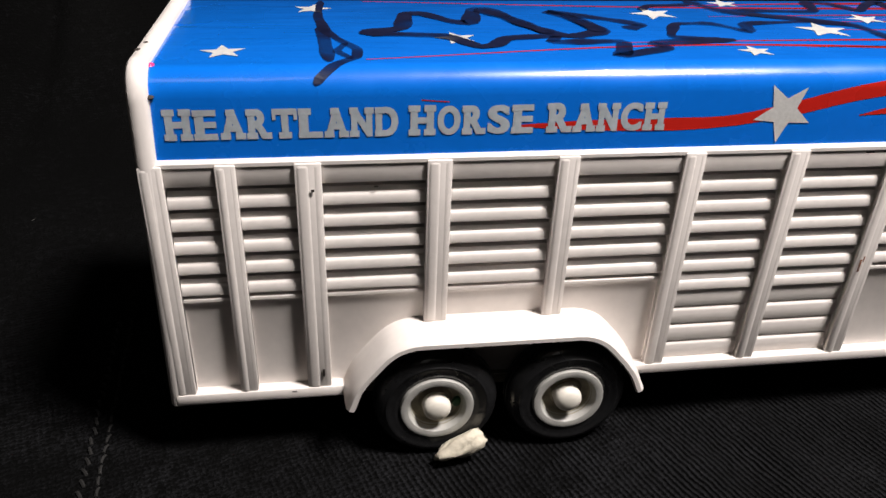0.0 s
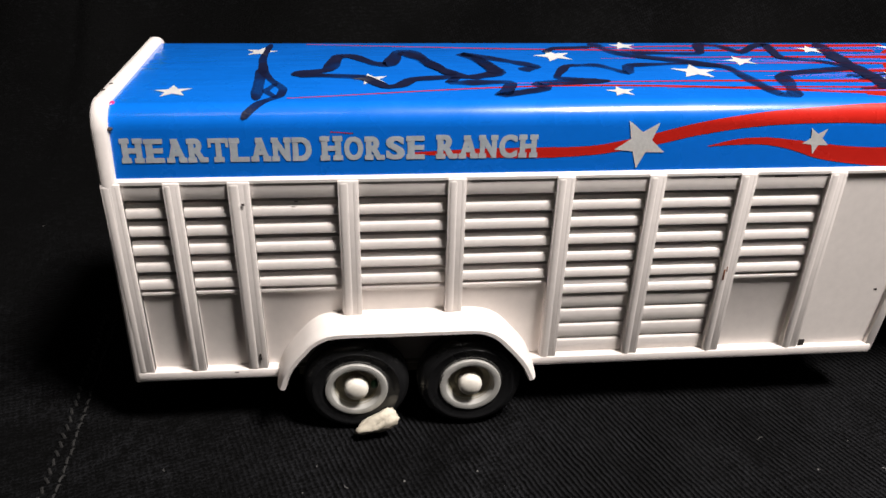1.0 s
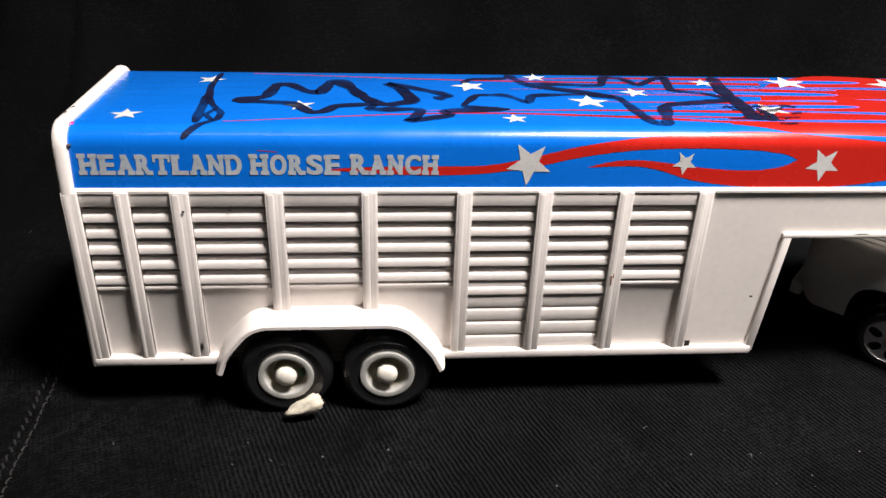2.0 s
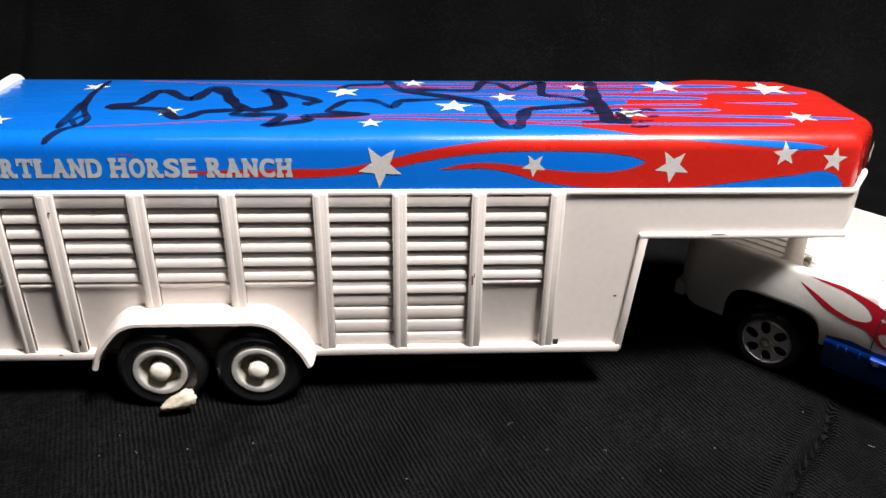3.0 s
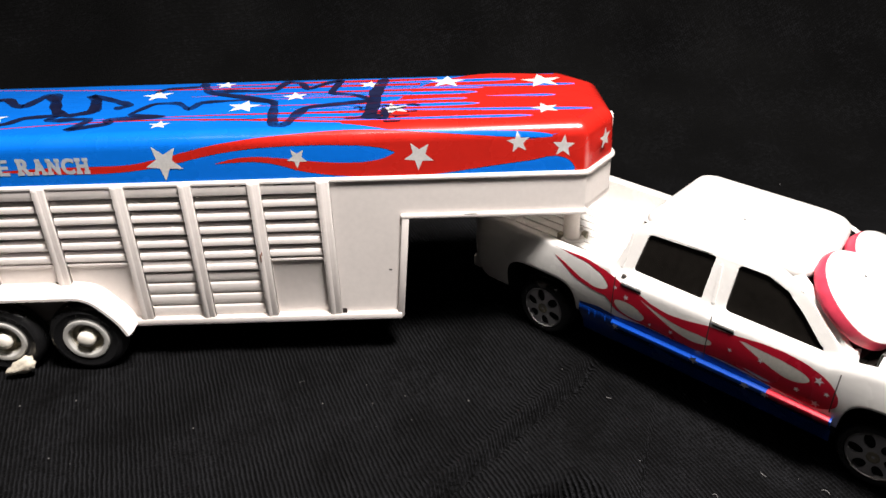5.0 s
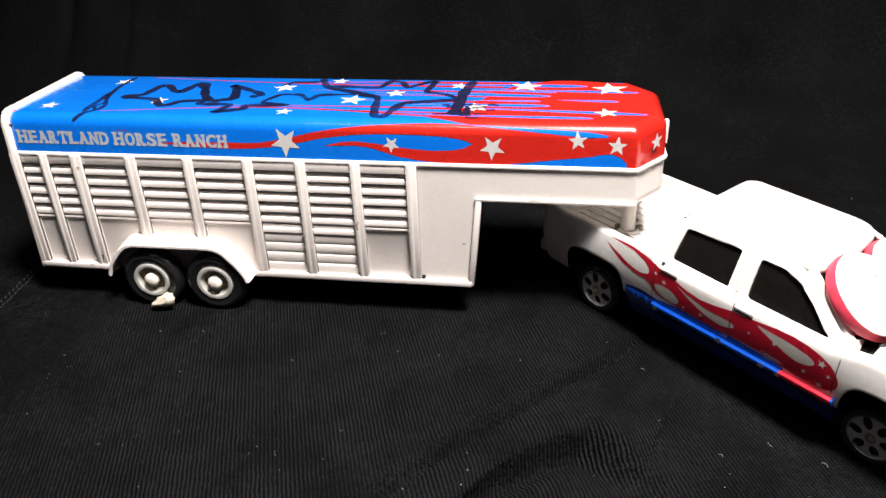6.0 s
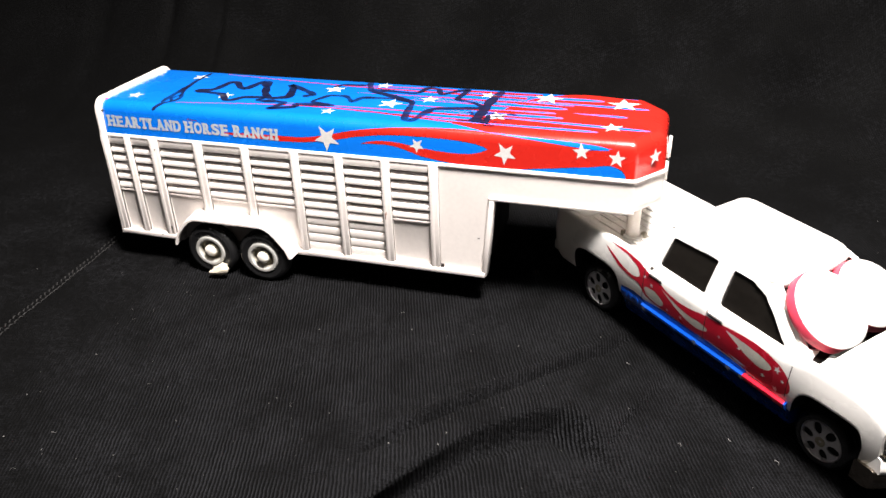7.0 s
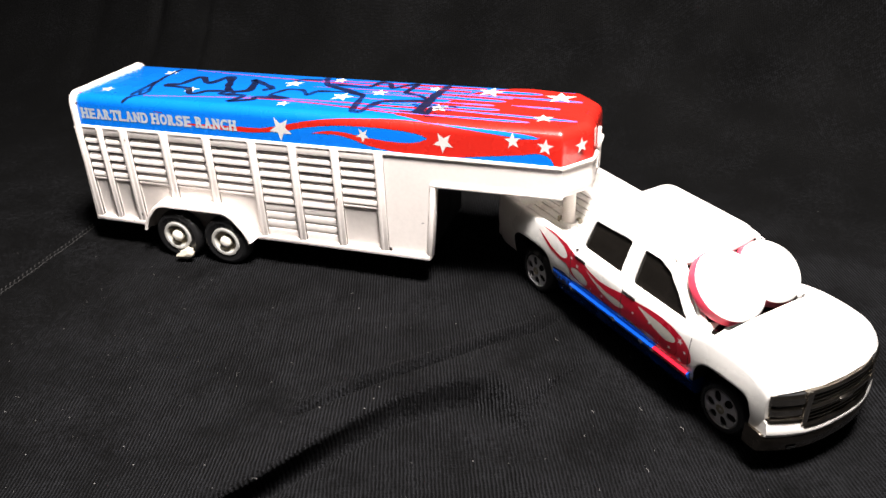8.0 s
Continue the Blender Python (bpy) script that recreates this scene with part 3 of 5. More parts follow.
FLAT = SIDE - LIP + ARC * math.pi / 2  # where the flat top begins


def deck(y):
    return FLAT + 1.05 * y - (0.05 + ARC)


def on_roof(lift):
    def put(x, v):
        if v < SIDE - LIP:
            return (x, 0.02 + 0.03 * v / (SIDE - LIP) - lift, LIP + v)
        if v < FLAT:
            q = (v - (SIDE - LIP)) / ARC
            return (x, 0.05 + ARC - (ARC + lift) * math.cos(q), SIDE + (ARC + lift) * math.sin(q))
        return (x, 0.05 + ARC + v - FLAT, TOP + lift)
    return put


RED1, BLUE1, STAR1 = on_roof(0.003), on_roof(0.005), on_roof(0.007)
LILAC1 = on_roof(0.004)
END = REACH - 0.20

# red flame field: the front of the deck, thinning to tails towards the rear
bm = bmesh.new()
ribbon(bm, on_roof(0.002), 11.4, END, curve((11.4, deck(0.42)), (12.2, deck(0.20)), (13.3, flank(5.18)), (14.2, flank(5.07)), (14.9, flank(5.03)), (15.6, flank(5.12)), (END, flank(5.2))),
       curve((11.4, deck(0.62)), (12.2, deck(1.2)), (13.0, deck(2.6)), (14.0, deck(3.29)), (END, deck(3.29))), across=76)
# nose of the deck
prow = [p for p in outline(0.05 + ARC) if p[0] > REACH - 0.3]
bm.faces.new([bm.verts.new((x, y, TOP + 0.0014)) for x, y in prow])
# tails on the deck
for x0, ya, xb, yb, x1, yc, w0, w1 in ((2.7, 0.44, 6.7, 0.92, 12.6, 0.42, 0.03, 0.13), (2.8, 3.24, 6.8, 2.92, 13.0, 2.80, 0.03, 0.13), (6.0, 1.05, 9.0, 1.12, 13.0, 1.05, 0.02, 0.16),
                                   (7.0, 2.95, 9.6, 3.12, 13.4, 3.12, 0.02, 0.22), (7.8, 2.35, 10.2, 2.42, 13.4, 2.40, 0.015, 0.16), (9.2, 1.62, 11.2, 1.60, 13.4, 1.62, 0.015, 0.2),
                                   (8.6, 2.02, 10.8, 2.06, 13.4, 2.0, 0.01, 0.10), (8.4, 0.80, 10.0, 0.82, 12.6, 0.72, 0.01, 0.12)):
    mid = curve((x0, ya), (xb, yb), (x1, yc))
    ribbon(bm, on_roof(0.0026), x0, x1, lambda x: deck(mid(x)) - w0 / 2 - w1 / 2 * ((x - x0) / (x1 - x0)) ** 1.3, lambda x: deck(mid(x)) + w0 / 2 + w1 / 2 * ((x - x0) / (x1 - x0)) ** 1.3, across=2)
# sweep along the flank and its second tail
s1u = curve((4.4, 4.68), (5.3, 4.72), (6.28, 4.73), (7.12, 4.75), (7.9, 4.90), (8.66, 5.08), (9.43, 5.19), (10.6, 5.27), (11.6, 5.30), (12.6, 5.27), (13.4, 5.18), (14.2, 5.07), (14.9, 5.03), (15.6, 5.10), (END, 5.25))
s1l = curve((4.4, 4.66), (5.3, 4.60), (6.27, 4.57), (7.13, 4.61), (8.0, 4.74), (8.68, 4.89), (9.45, 5.0), (10.43, 5.05), (11.3, 5.04), (12.0, 4.99), (12.35, 4.92), (12.5, 4.85))
s2u = curve((8.83, 4.72), (9.27, 4.82), (9.66, 4.84), (10.27, 4.78), (10.88, 4.70), (11.5, 4.66), (12.0, 4.68), (12.35, 4.77), (12.5, 4.85))
s2l = curve((8.83, 4.71), (9.28, 4.73), (9.67, 4.73), (10.18, 4.63), (10.5, 4.52), (10.9, 4.44), (11.5, 4.37), (12.2, 4.34), (13.0, 4.34), (13.6, 4.39), (14.2, 4.47), (15.2, 4.59), (15.9, 4.65), (16.05, 4.58), (END, 4.36))
ribbon(bm, RED1, 4.4, 12.5, lambda x: flank(s1l(x)), lambda x: flank(s1u(x)), across=16)
ribbon(bm, RED1, 8.83, 12.5, lambda x: flank(s2l(x)), lambda x: flank(s2u(x)), across=4)
ribbon(bm, RED1, 12.5, END, lambda x: flank(s2l(x)), lambda x: flank(s1u(x)), across=26)
ribbon(bm, RED1, 3.3, 3.62, lambda x: flank(5.0 - 0.08 * (x - 3.2)), lambda x: flank(5.012 - 0.08 * (x - 3.2)), across=1)
part("flame_print", bm, RED, roof, "red flame print")

# blue tongues left between the flames, each with a lilac edge
tongues = ((10.4, 15.2, 2.95, 2.98, 0.11), (9.6, 14.25, 2.22, 2.14, 0.11), (14.45, 15.95, 1.86, 1.80, 0.06), (10.2, 14.25, 1.36, 1.40, 0.10), (11.2, 16.62, 1.22, 0.90, 0.075),
           (10.6, 15.3, 0.62, 0.58, 0.07), (12.6, 16.5, 2.62, 2.52, 0.075), (11.8, 14.4, 2.60, 2.44, 0.05), (12.2, 14.0, 1.72, 1.74, 0.05))
bl, bb = bmesh.new(), bmesh.new()
for x0, x1, ya, yb, h in tongues:
    h *= 1.25
    lo, hi = drop(x0, min(x1, 16.6) + 0.05, deck(ya), deck(yb), h + 0.03)
    ribbon(bl, LILAC1, x0, min(x1, 16.6) + 0.05, lo, hi, across=3)
    lo, hi = drop(x0 + 0.2, min(x1, 16.6), deck(ya), deck(yb), h)
    ribbon(bb, BLUE1, x0 + 0.2, min(x1, 16.6), lo, hi, across=3)
lo, hi = drop(12.3, 15.70, flank(5.29), flank(5.11), 0.085)
ribbon(bb, BLUE1, 12.3, 15.70, lo, hi, across=12)
part("tongue_edge_print", bl, LILAC, roof, "thin lilac edging of the print")
part("tongue_print", bb, BLUE, roof, "blue tongues between red flames")

# stars: x, way across, size, turn
for x, v, r, turn in ((1.06, deck(0.77), 0.28, 8), (2.08, deck(2.78), 0.28, -10), (3.90, deck(1.28), 0.29, 12), (7.62, deck(0.64), 0.24, 4), (7.02, deck(2.50), 0.36, 14), (8.42, deck(3.12), 0.26, 0),
                      (9.16, deck(1.60), 0.40, -6), (10.20, deck(2.18), 0.30, 10), (11.82, deck(2.86), 0.26, -8), (12.46, deck(1.20), 0.36, 16), (13.62, deck(2.92), 0.45, -4), (15.82, deck(2.80), 0.50, 6),
                      (15.66, deck(0.98), 0.32, 12), (7.80, flank(4.78), 0.40, 176), (10.50, flank(4.79), 0.225, 176), (12.98, flank(4.77), 0.32, 176), (15.0, flank(4.99), 0.24, 6), (15.92, flank(4.88), 0.24, -4)):
    bm = bmesh.new()
    star(bm, STAR1, x, v, r, turn)
    part("star_print", bm, FOIL, roof)
bm = bmesh.new()
star(bm, lambda u, v: (REACH + 0.05 + (u + 0.42) * 0.615 - 0.01, 0.03 + (u + 0.42) * 0.79 - 0.05, v), 0.22, 4.86, 0.24, 5)
part("star_print", bm, FOIL, roof)

# marker scribble over the deck
bm = bmesh.new()


def ink(width, lift, *path):
    stroke(bm, on_roof(0.009 + 0.001 * lift), [(x, deck(y)) for x, y in path], width)


ink(0.17, 0, (2.2, 3.25), (2.15, 2.36), (2.25, 1.63), (2.41, 1.23), (2.62, 0.84), (2.6, 0.52), (2.35, 0.28), (2.1, 0.02))
ink(0.20, 1, (2.2, 1.9), (2.25, 0.8), (2.28, 0.35))
ink(0.13, 0.5, (2.5, 1.1), (2.36, 0.75), (2.55, 0.45))
ink(0.30, 2, (2.68, 1.52), (3.25, 1.74), (3.36, 2.5), (3.6, 2.52), (3.95, 2.08), (4.2, 2.0), (4.38, 2.77), (4.6, 2.77), (4.86, 2.1), (5.05, 1.65), (5.42, 1.29))
ink(0.32, 3, (5.4, 1.3), (5.95, 1.56), (5.66, 2.35), (5.40, 2.66), (6.4, 2.05), (6.6, 1.87), (6.3, 1.68))
ink(0.28, 4, (2.68, 1.52), (3.77, 1.38), (4.12, 0.88), (4.33, 0.95), (4.53, 1.26), (5.24, 1.37), (5.08, 1.06), (6.05, 1.1), (5.88, 0.62), (5.77, 0.48), (6.55, 0.78), (6.38, 1.02), (7.6, 1.13))
ink(0.23, 5, (7.5, 1.12), (6.76, 1.28), (7.1, 1.94), (7.65, 1.94), (8.01, 1.49), (8.14, 1.94), (9.31, 2.05))
ink(0.30, 6, (9.2, 2.05), (9.8, 1.84), (9.91, 0.93), (10.01, 0.42), (10.26, 0.42), (10.52, 1.42), (11.74, 1.7), (12.0, 1.75))
ink(0.20, 7, (6.9, 2.68), (7.1, 2.96), (7.85, 3.04))
ink(0.28, 8, (7.86, 3.3), (8.17, 2.57), (9.08, 2.2), (9.75, 1.84))
ink(0.23, 9, (8.16, 2.69), (9.66, 2.58), (9.86, 3.22), (10.21, 3.1), (10.41, 2.62), (10.87, 3.1), (11.14, 3.23), (10.97, 2.32), (11.58, 2.13), (11.98, 1.77))
ink(0.40, 10, (12.17, 3.28), (12.01, 2.32), (12.0, 1.42), (11.95, 0.62))
ink(0.18, 11, (11.43, 0.67), (11.86, 0.7), (12.33, 0.67), (12.22, 1.25))
ink(0.30, 12, (4.40, 2.72), (4.72, 2.35), (4.98, 1.80), (5.20, 1.45))
ink(0.30, 13, (5.66, 2.45), (5.80, 1.95), (5.90, 1.50))
rng = random.Random(21)
for k in range(16):
    # dry smears where the pen was rubbed
    x, y = rng.uniform(11.5, 12.75), rng.uniform(0.42, 1.5)
    ink(rng.uniform(0.05, 0.12), 14 + 0.3 * k, (x, y), (x + rng.uniform(0.06, 0.16), y + rng.uniform(-0.05, 0.08)), (x + rng.uniform(0.18, 0.36), y + rng.uniform(-0.08, 0.12)))
part("marker_scribble", bm, MARKER, roof, "black marker scribble across the roof", smooth=0)

# lettering on the flank
SERIF = {"H": ((0, 0.43), (0.57, 1), (0, 0.43), (0.57, 1)), "E": ((0, 0.4), (0, 0.4)), "A": ((0.26, 0.62), (0, 0.40), (0.60, 1)), "R": ((0, 0.4), (0, 0.44), (0.66, 1)),
         "T": ((0.24, 0.76),), "L": ((0, 0.52), (0, 0.4)), "N": ((0, 0.36), (0.62, 1), (0, 0.40)), "D": ((0, 0.4), (0, 0.4)), "O": (), "S": (), "C": ()}
TOPS = {"H": 2, "E": 1, "A": 1, "R": 1, "T": 0, "L": 1, "N": 2, "D": 1, "O": 0, "S": 0, "C": 0}


def lettering(word, x0, x1, z0, z1, parent):
    """A word in heavy slab capitals with a taller initial, printed on the near flank."""
    bm = bmesh.new()
    cells = [1.12 if k == 0 else 1.0 for k in range(len(word))]
    unit = (x1 - x0) / sum(cells)
    x = x0
    for k, ch in enumerate(word):
        w, top = cells[k] * unit * 0.96, z1 if k == 0 else z1 - 0.012
        cu = bpy.data.curves.new("letter", "FONT")
        cu.body, cu.offset = ch, 0.034
        ob = new("letter", cu)
        me = bpy.data.meshes.new_from_object(ob.evaluated_get(bpy.context.evaluated_depsgraph_get()))
        bpy.data.objects.remove(ob)
        co = [v.co.copy() for v in me.vertices]
        ax, bx = min(c.x for c in co), max(c.x for c in co)
        ay, by = min(c.y for c in co), max(c.y for c in co)
        pad = 0.10 * w if ch in "HNER" else 0.06 * w
        if ch == "T":
            # built from its bars
            for j, (a, b, c, d) in enumerate(((0.36, 0.64, 0.0, 1.0), (0.0, 1.0, 0.80, 1.0), (0.0, 0.14, 0.62, 1.0), (0.86, 1.0, 0.62, 1.0))):
                bm.faces.new([bm.verts.new((x + w * u, -0.0004 * j, z0 + (top - z0) * v)) for u, v in ((a, c), (b, c), (b, d), (a, d))])
        for lift, push in () if ch == "T" else ((0.0, -0.010), (0.0007, 0.010)):
            n = len(bm.verts)
            bm.from_mesh(me)
            bm.verts.ensure_lookup_table()
            for v in bm.verts[n:]:
                v.co = Vector((x + push + pad + (w - 2 * pad) * (v.co.x - ax) / (bx - ax), -lift, z0 + (top - z0) * (v.co.y - ay) / (by - ay)))
        bpy.data.meshes.remove(me)
        for j, (a, b) in enumerate(SERIF[ch]):
            za = top - 0.076 if j < TOPS[ch] else z0
            vs = [bm.verts.new((x + w * u, -0.0022, z)) for u, z in ((a, za), (b, za), (b, za + 0.076), (a, za + 0.076))]
            bm.faces.new(vs)
        x += cells[k] * unit
    for v in bm.verts:
        v.co.y += 0.02 + 0.03 * (v.co.z - LIP) / (SIDE - LIP) - 0.006
    bm.normal_update()
    for f in bm.faces:
        if f.normal.y > 0:
            f.normal_flip()
    return part("lettering", bm, LETTER, parent, "silver-grey slab lettering", smooth=0, recalc=False)


lettering("HEARTLAND", 0.43, 3.05, 4.58, 4.94, roof)
lettering("HORSE", 3.15, 4.66, 4.58, 4.94, roof)
lettering("RANCH", 4.79, 6.28, 4.58, 4.94, roof)

# rear frame: a rounded bar that follows the section
bm = bmesh.new()
path = [(0.0, 0.84, -1, 0), (0.0, SIDE, -1, 0)] + [(ARC * (1 - math.cos(radians(q))) + 0.02, SIDE + ARC * math.sin(radians(q)) + 0.02, -math.cos(radians(q)), math.sin(radians(q))) for q in (20, 40, 60, 80)]
path += [(ARC + 0.05, TOP + 0.01, 0, 1)]
path += [(WIDE - y, z, -ny, nz) for y, z, ny, nz in path[::-1]]
rows = []
for y, z, ny, nz in path:
    rows.append([(x + 0.10 * min(1, (z - 0.84) / 3.5), y + ny * d, z + nz * d) for x, d in ((0.0, -0.10), (0.0, 0.02), (0.04, 0.075), (0.11, 0.085), (0.18, 0.075), (0.22, 0.04), (0.23, -0.10))])
loft(bm, rows)
part("rear_frame", bm, WHITE, trailer, smooth=50)

# double-axle mudguard
bm = bmesh.new()
spine = rounded([(2.30, 0.92), (2.42, 1.30), (2.98, 1.97), (5.72, 1.97), (6.30, 1.30), (6.46, 0.92)], 0.35, 6)[6:-6]
spine = [(2.30, 0.93)] + spine + [(6.46, 0.93)]
rows = []
for k, (x, z) in enumerate(spine):
    a, b = Vector(spine[max(k - 1, 0)]), Vector(spine[min(k + 1, len(spine) - 1)])
    t = (b - a).normalized()
    nx, nz = -t.y, t.x
    rows.append([(x + nx * d, y, z + nz * d) for y, d in ((0.06, 0.03), (-0.36, 0.005), (-0.46, -0.010), (-0.51, -0.05), (-0.51, -0.11), (-0.47, -0.135), (-0.43, -0.11), (-0.40, -0.09), (0.06, -0.08))])
loft(bm, rows)
part("mudguard", bm, WHITE, trailer, smooth=50)
# the well's brown holds both grub and the shade under the mudguard
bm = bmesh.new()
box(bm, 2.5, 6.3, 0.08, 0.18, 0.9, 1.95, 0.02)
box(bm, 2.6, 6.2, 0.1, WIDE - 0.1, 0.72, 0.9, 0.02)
part("wheel_well", bm, RIMDARK, trailer, "grubby inner wheel well, shade included in its brown")


def tread(r, half, hole):
    """Tyre section: bulging side wall, rounded shoulders and two grooves round the tread."""
    side = [(hole, half - 0.08), (hole + 0.02, half - 0.03), (hole + 0.07, half - 0.005), (hole + 0.10, half), (r - 0.20, half - 0.002), (r - 0.187, half + 0.007), (r - 0.155, half + 0.005), (r - 0.14, half - 0.01), (r - 0.12, half - 0.014), (r - 0.07, half - 0.045), (r - 0.025, half - 0.10), (r - 0.004, half - 0.16)]
    top = [(r, 0.085), (r - 0.022, 0.075), (r - 0.022, 0.05), (r, 0.04)]
    return [(q, -h) for q, h in side + top] + [(q, h) for q, h in top[::-1] + side[::-1]] + [(hole, -half + 0.08)]


def trailer_wheel(x, y, turn, flip):
    bm = lathe(bmesh.new(), tread(0.86, 0.26, 0.50))
    wheel = part("wheel", bm, TYRE, trailer, "black rubber tyre on grey rim", smooth=40)
    wheel.matrix_local = at(x, y, 0.775, 0, turn, 180 if flip else 0)
    bm = lathe(bmesh.new(), [(0.51, 0.2), (0.51, -0.24), (0.497, -0.275), (0.46, -0.285), (0.40, -0.27), (0.375, -0.22), (0.35, -0.15)])
    part("rim", bm, RIMGREY, wheel, "pale grey plastic rim")
    bm = lathe(bmesh.new(), [(0.362, -0.19), (0.34, -0.09), (0.24, -0.07), (0.21, -0.12), (0.0, -0.12)])
    part("dish", bm, RIMDARK, wheel, "grubby recessed dish")
    if x < 4 and not flip:
        bm = bmesh.new()
        bmesh.ops.create_icosphere(bm, subdivisions=2, radius=0.09)
        for v in bm.verts:
            v.co = Vector((0.29 + v.co.x * 0.7, -0.105 + v.co.y * 0.5, v.co.z))
        part("green_smudge", bm, material("dark_green_paint", (0.01, 0.06, 0.02), 0.5, vary=0.3), wheel, "dark green smudge").matrix_local = pose(0, 0, 0, 0, -10 * x + 5, 0)
    bm = lathe(bmesh.new(), [(0.19, -0.10), (0.195, -0.24), (0.18, -0.29), (0.14, -0.325), (0.07, -0.345), (0.0, -0.35)])
    part("hub", bm, HUBCREAM, wheel, "cream domed axle end")
    return wheel


# red speck, green smudge and dirt
for mat, label, x, y, z, r in ((PINK, "small red paint speck", 0.33, 0.34, 5.345, 0.07), (GRIMESHADE, "dark grime", 0.34, 0.045, 5.08, 0.06), (GRIMESHADE, "dark grime", 0.16, 0.62, 5.43, 0.06), (GRIMESHADE, "dark grime", 0.20, 0.9, 5.44, 0.04)):
    bm = bmesh.new()
    bmesh.ops.create_icosphere(bm, subdivisions=2, radius=r)
    for v in bm.verts:
        v.co = Vector((x + v.co.x * 0.7, y + v.co.y, z + v.co.z * 0.35))
    part("paint_speck", bm, mat, trailer, label)
for x in (3.54, 5.39):
    trailer_wheel(x, -0.16, 10 * x, False)
    trailer_wheel(x, WIDE + 0.16, 25 * x, True)
bm = bmesh.new()
for x in (3.54, 5.39):
    box(bm, x - 0.06, x + 0.06, -0.1, WIDE + 0.1, 0.74, 0.86, 0.02)
part("axles", bm, BLACK, trailer)

# kingpin under the neck, clip at the nose, scuffs
bm = lathe(bmesh.new(), [(0.0, 3.45), (0.22, 3.44), (0.21, 3.36), (0.195, 3.3), (0.19, 2.15), (0.21, 2.12), (0.21, 1.98), (0.0, 1.97)], 28, "z")
for v in bm.verts:
    v.co += Vector((16.45, 1.46, 0.0))
part("kingpin", bm, WHITE, trailer)
bm = bmesh.new()
for z0, z1, dx in ((LIP - 0.02, 5.02, 0.10), (3.75, 4.32, 0.08)):
    box(bm, REACH + 0.72, REACH + 0.72 + dx, 1.50, 1.72, z0, z1, 0.04)
part("nose_clip", bm, WHITE, trailer, "small white upright clip tabs")
bm = bmesh.new()
rng = random.Random(9)
for x, y, z, w, h in ((9.46, -0.089, 2.44, 0.03, 0.20), (9.50, -0.089, 2.60, 0.02, 0.09)):
    box(bm, x, x + w, y - 0.002, y + 0.01, z, z + h, 0.002)
part("rust_scuff", bm, RUST, trailer, "brown scuff mark on a post")
for x, y, z, w, h in ((9.05, -0.030, 4.225, 0.12, 0.018), (9.30, -0.030, 4.23, 0.10, 0.016), (9.96, -0.030, 4.225, 0.36, 0.018), (2.74, -0.024, 3.955, 0.05, 0.015), (14.3, -0.004, 4.235, 0.35, 0.016), (11.12, -0.06, 1.05, 0.10, 0.12), (12.22, -0.002, 2.1, 0.06, 0.03), (13.9, -0.078, 3.465, 0.25, 0.007), (2.02, -0.098, 1.2, 0.03, 0.12), (2.0, -0.098, 3.95, 0.04, 0.03), (1.6, -0.102, 0.97, 0.06, 0.015)):
    bm = bmesh.new()
    box(bm, x, x + w, y - 0.002, y + 0.01, z, z + h, 0.002)
    part("grime_mark", bm, GRIMESHADE, trailer, "dark grime")

# ---- the pickup truck ----
truck = thing("toy_pickup_truck", "white die-cast toy pickup with red flames and blue sills", "toy truck",
              pose(TRUCK[0] * U, TRUCK[1] * U, TRUCK[2] * U, TRUCK[5], TRUCK[4], TRUCK[3]))
AXLES, TYRE_R = (0.0, 7.20), 0.72
ARCHES = ((0.0, 0.97, 1.86), (7.50, 0.98, 2.00))  # middle, half length, top
TAIL, NOSE, BULK, RAIL, BED = -2.0, 8.98, 1.70, 2.66, 1.94
FLANK = curve((0.5, 1.62), (0.9, 1.76), (1.3, 1.86), (1.7, 1.92), (2.1, 1.935), (2.4, 1.915), (2.6, 1.88), (2.75, 1.82))
HOOD = curve((6.2, 2.62), (6.5, 2.69), (6.85, 2.75), (7.3, 2.77), (7.9, 2.73), (8.3, 2.66), (8.65, 2.54), (8.85, 2.43), (NOSE, 2.30))


def half_width(s, z):
    """Half width of the body at way s and height z: tucked in below, full at the waist."""
    w = FLANK(z) + 0.03 * sum(bell(s - a[0], 1.0) for a in ARCHES) * bell(z - 1.7, 0.6)
    if s > 8.0:
        w -= 0.14 * ((s - 8.0) / 1.1) ** 2
    if s < TAIL + 0.35:
        w -= 0.16 * ((TAIL + 0.35 - s) / 0.35) ** 2
    return w


def sweep(w):
    """How far the nose lies back at w from the middle."""
    return 0.50 * (abs(w) / 1.85) ** 2.5


def bow(s, w):
    return s - sweep(w) * (max(0, s - 7.6) / (NOSE - 7.6)) ** 1.6


def belly(s):
    """Height of the body's lower edge, with square-shouldered wheel arches."""
    z = 0.94 + 0.5 * max(0.0, (-1.55 - s) / 0.45) ** 2 if s < -0.9 else 0.80 if s > 8.4 else 1.22
    for mid, half, top in ARCHES:
        d = abs(s - mid) / half
        if d < 1:
            z = max(z, (1 - d ** 4.5) ** (1 / 4.5) * (top - 0.66) + 0.66)
    return z


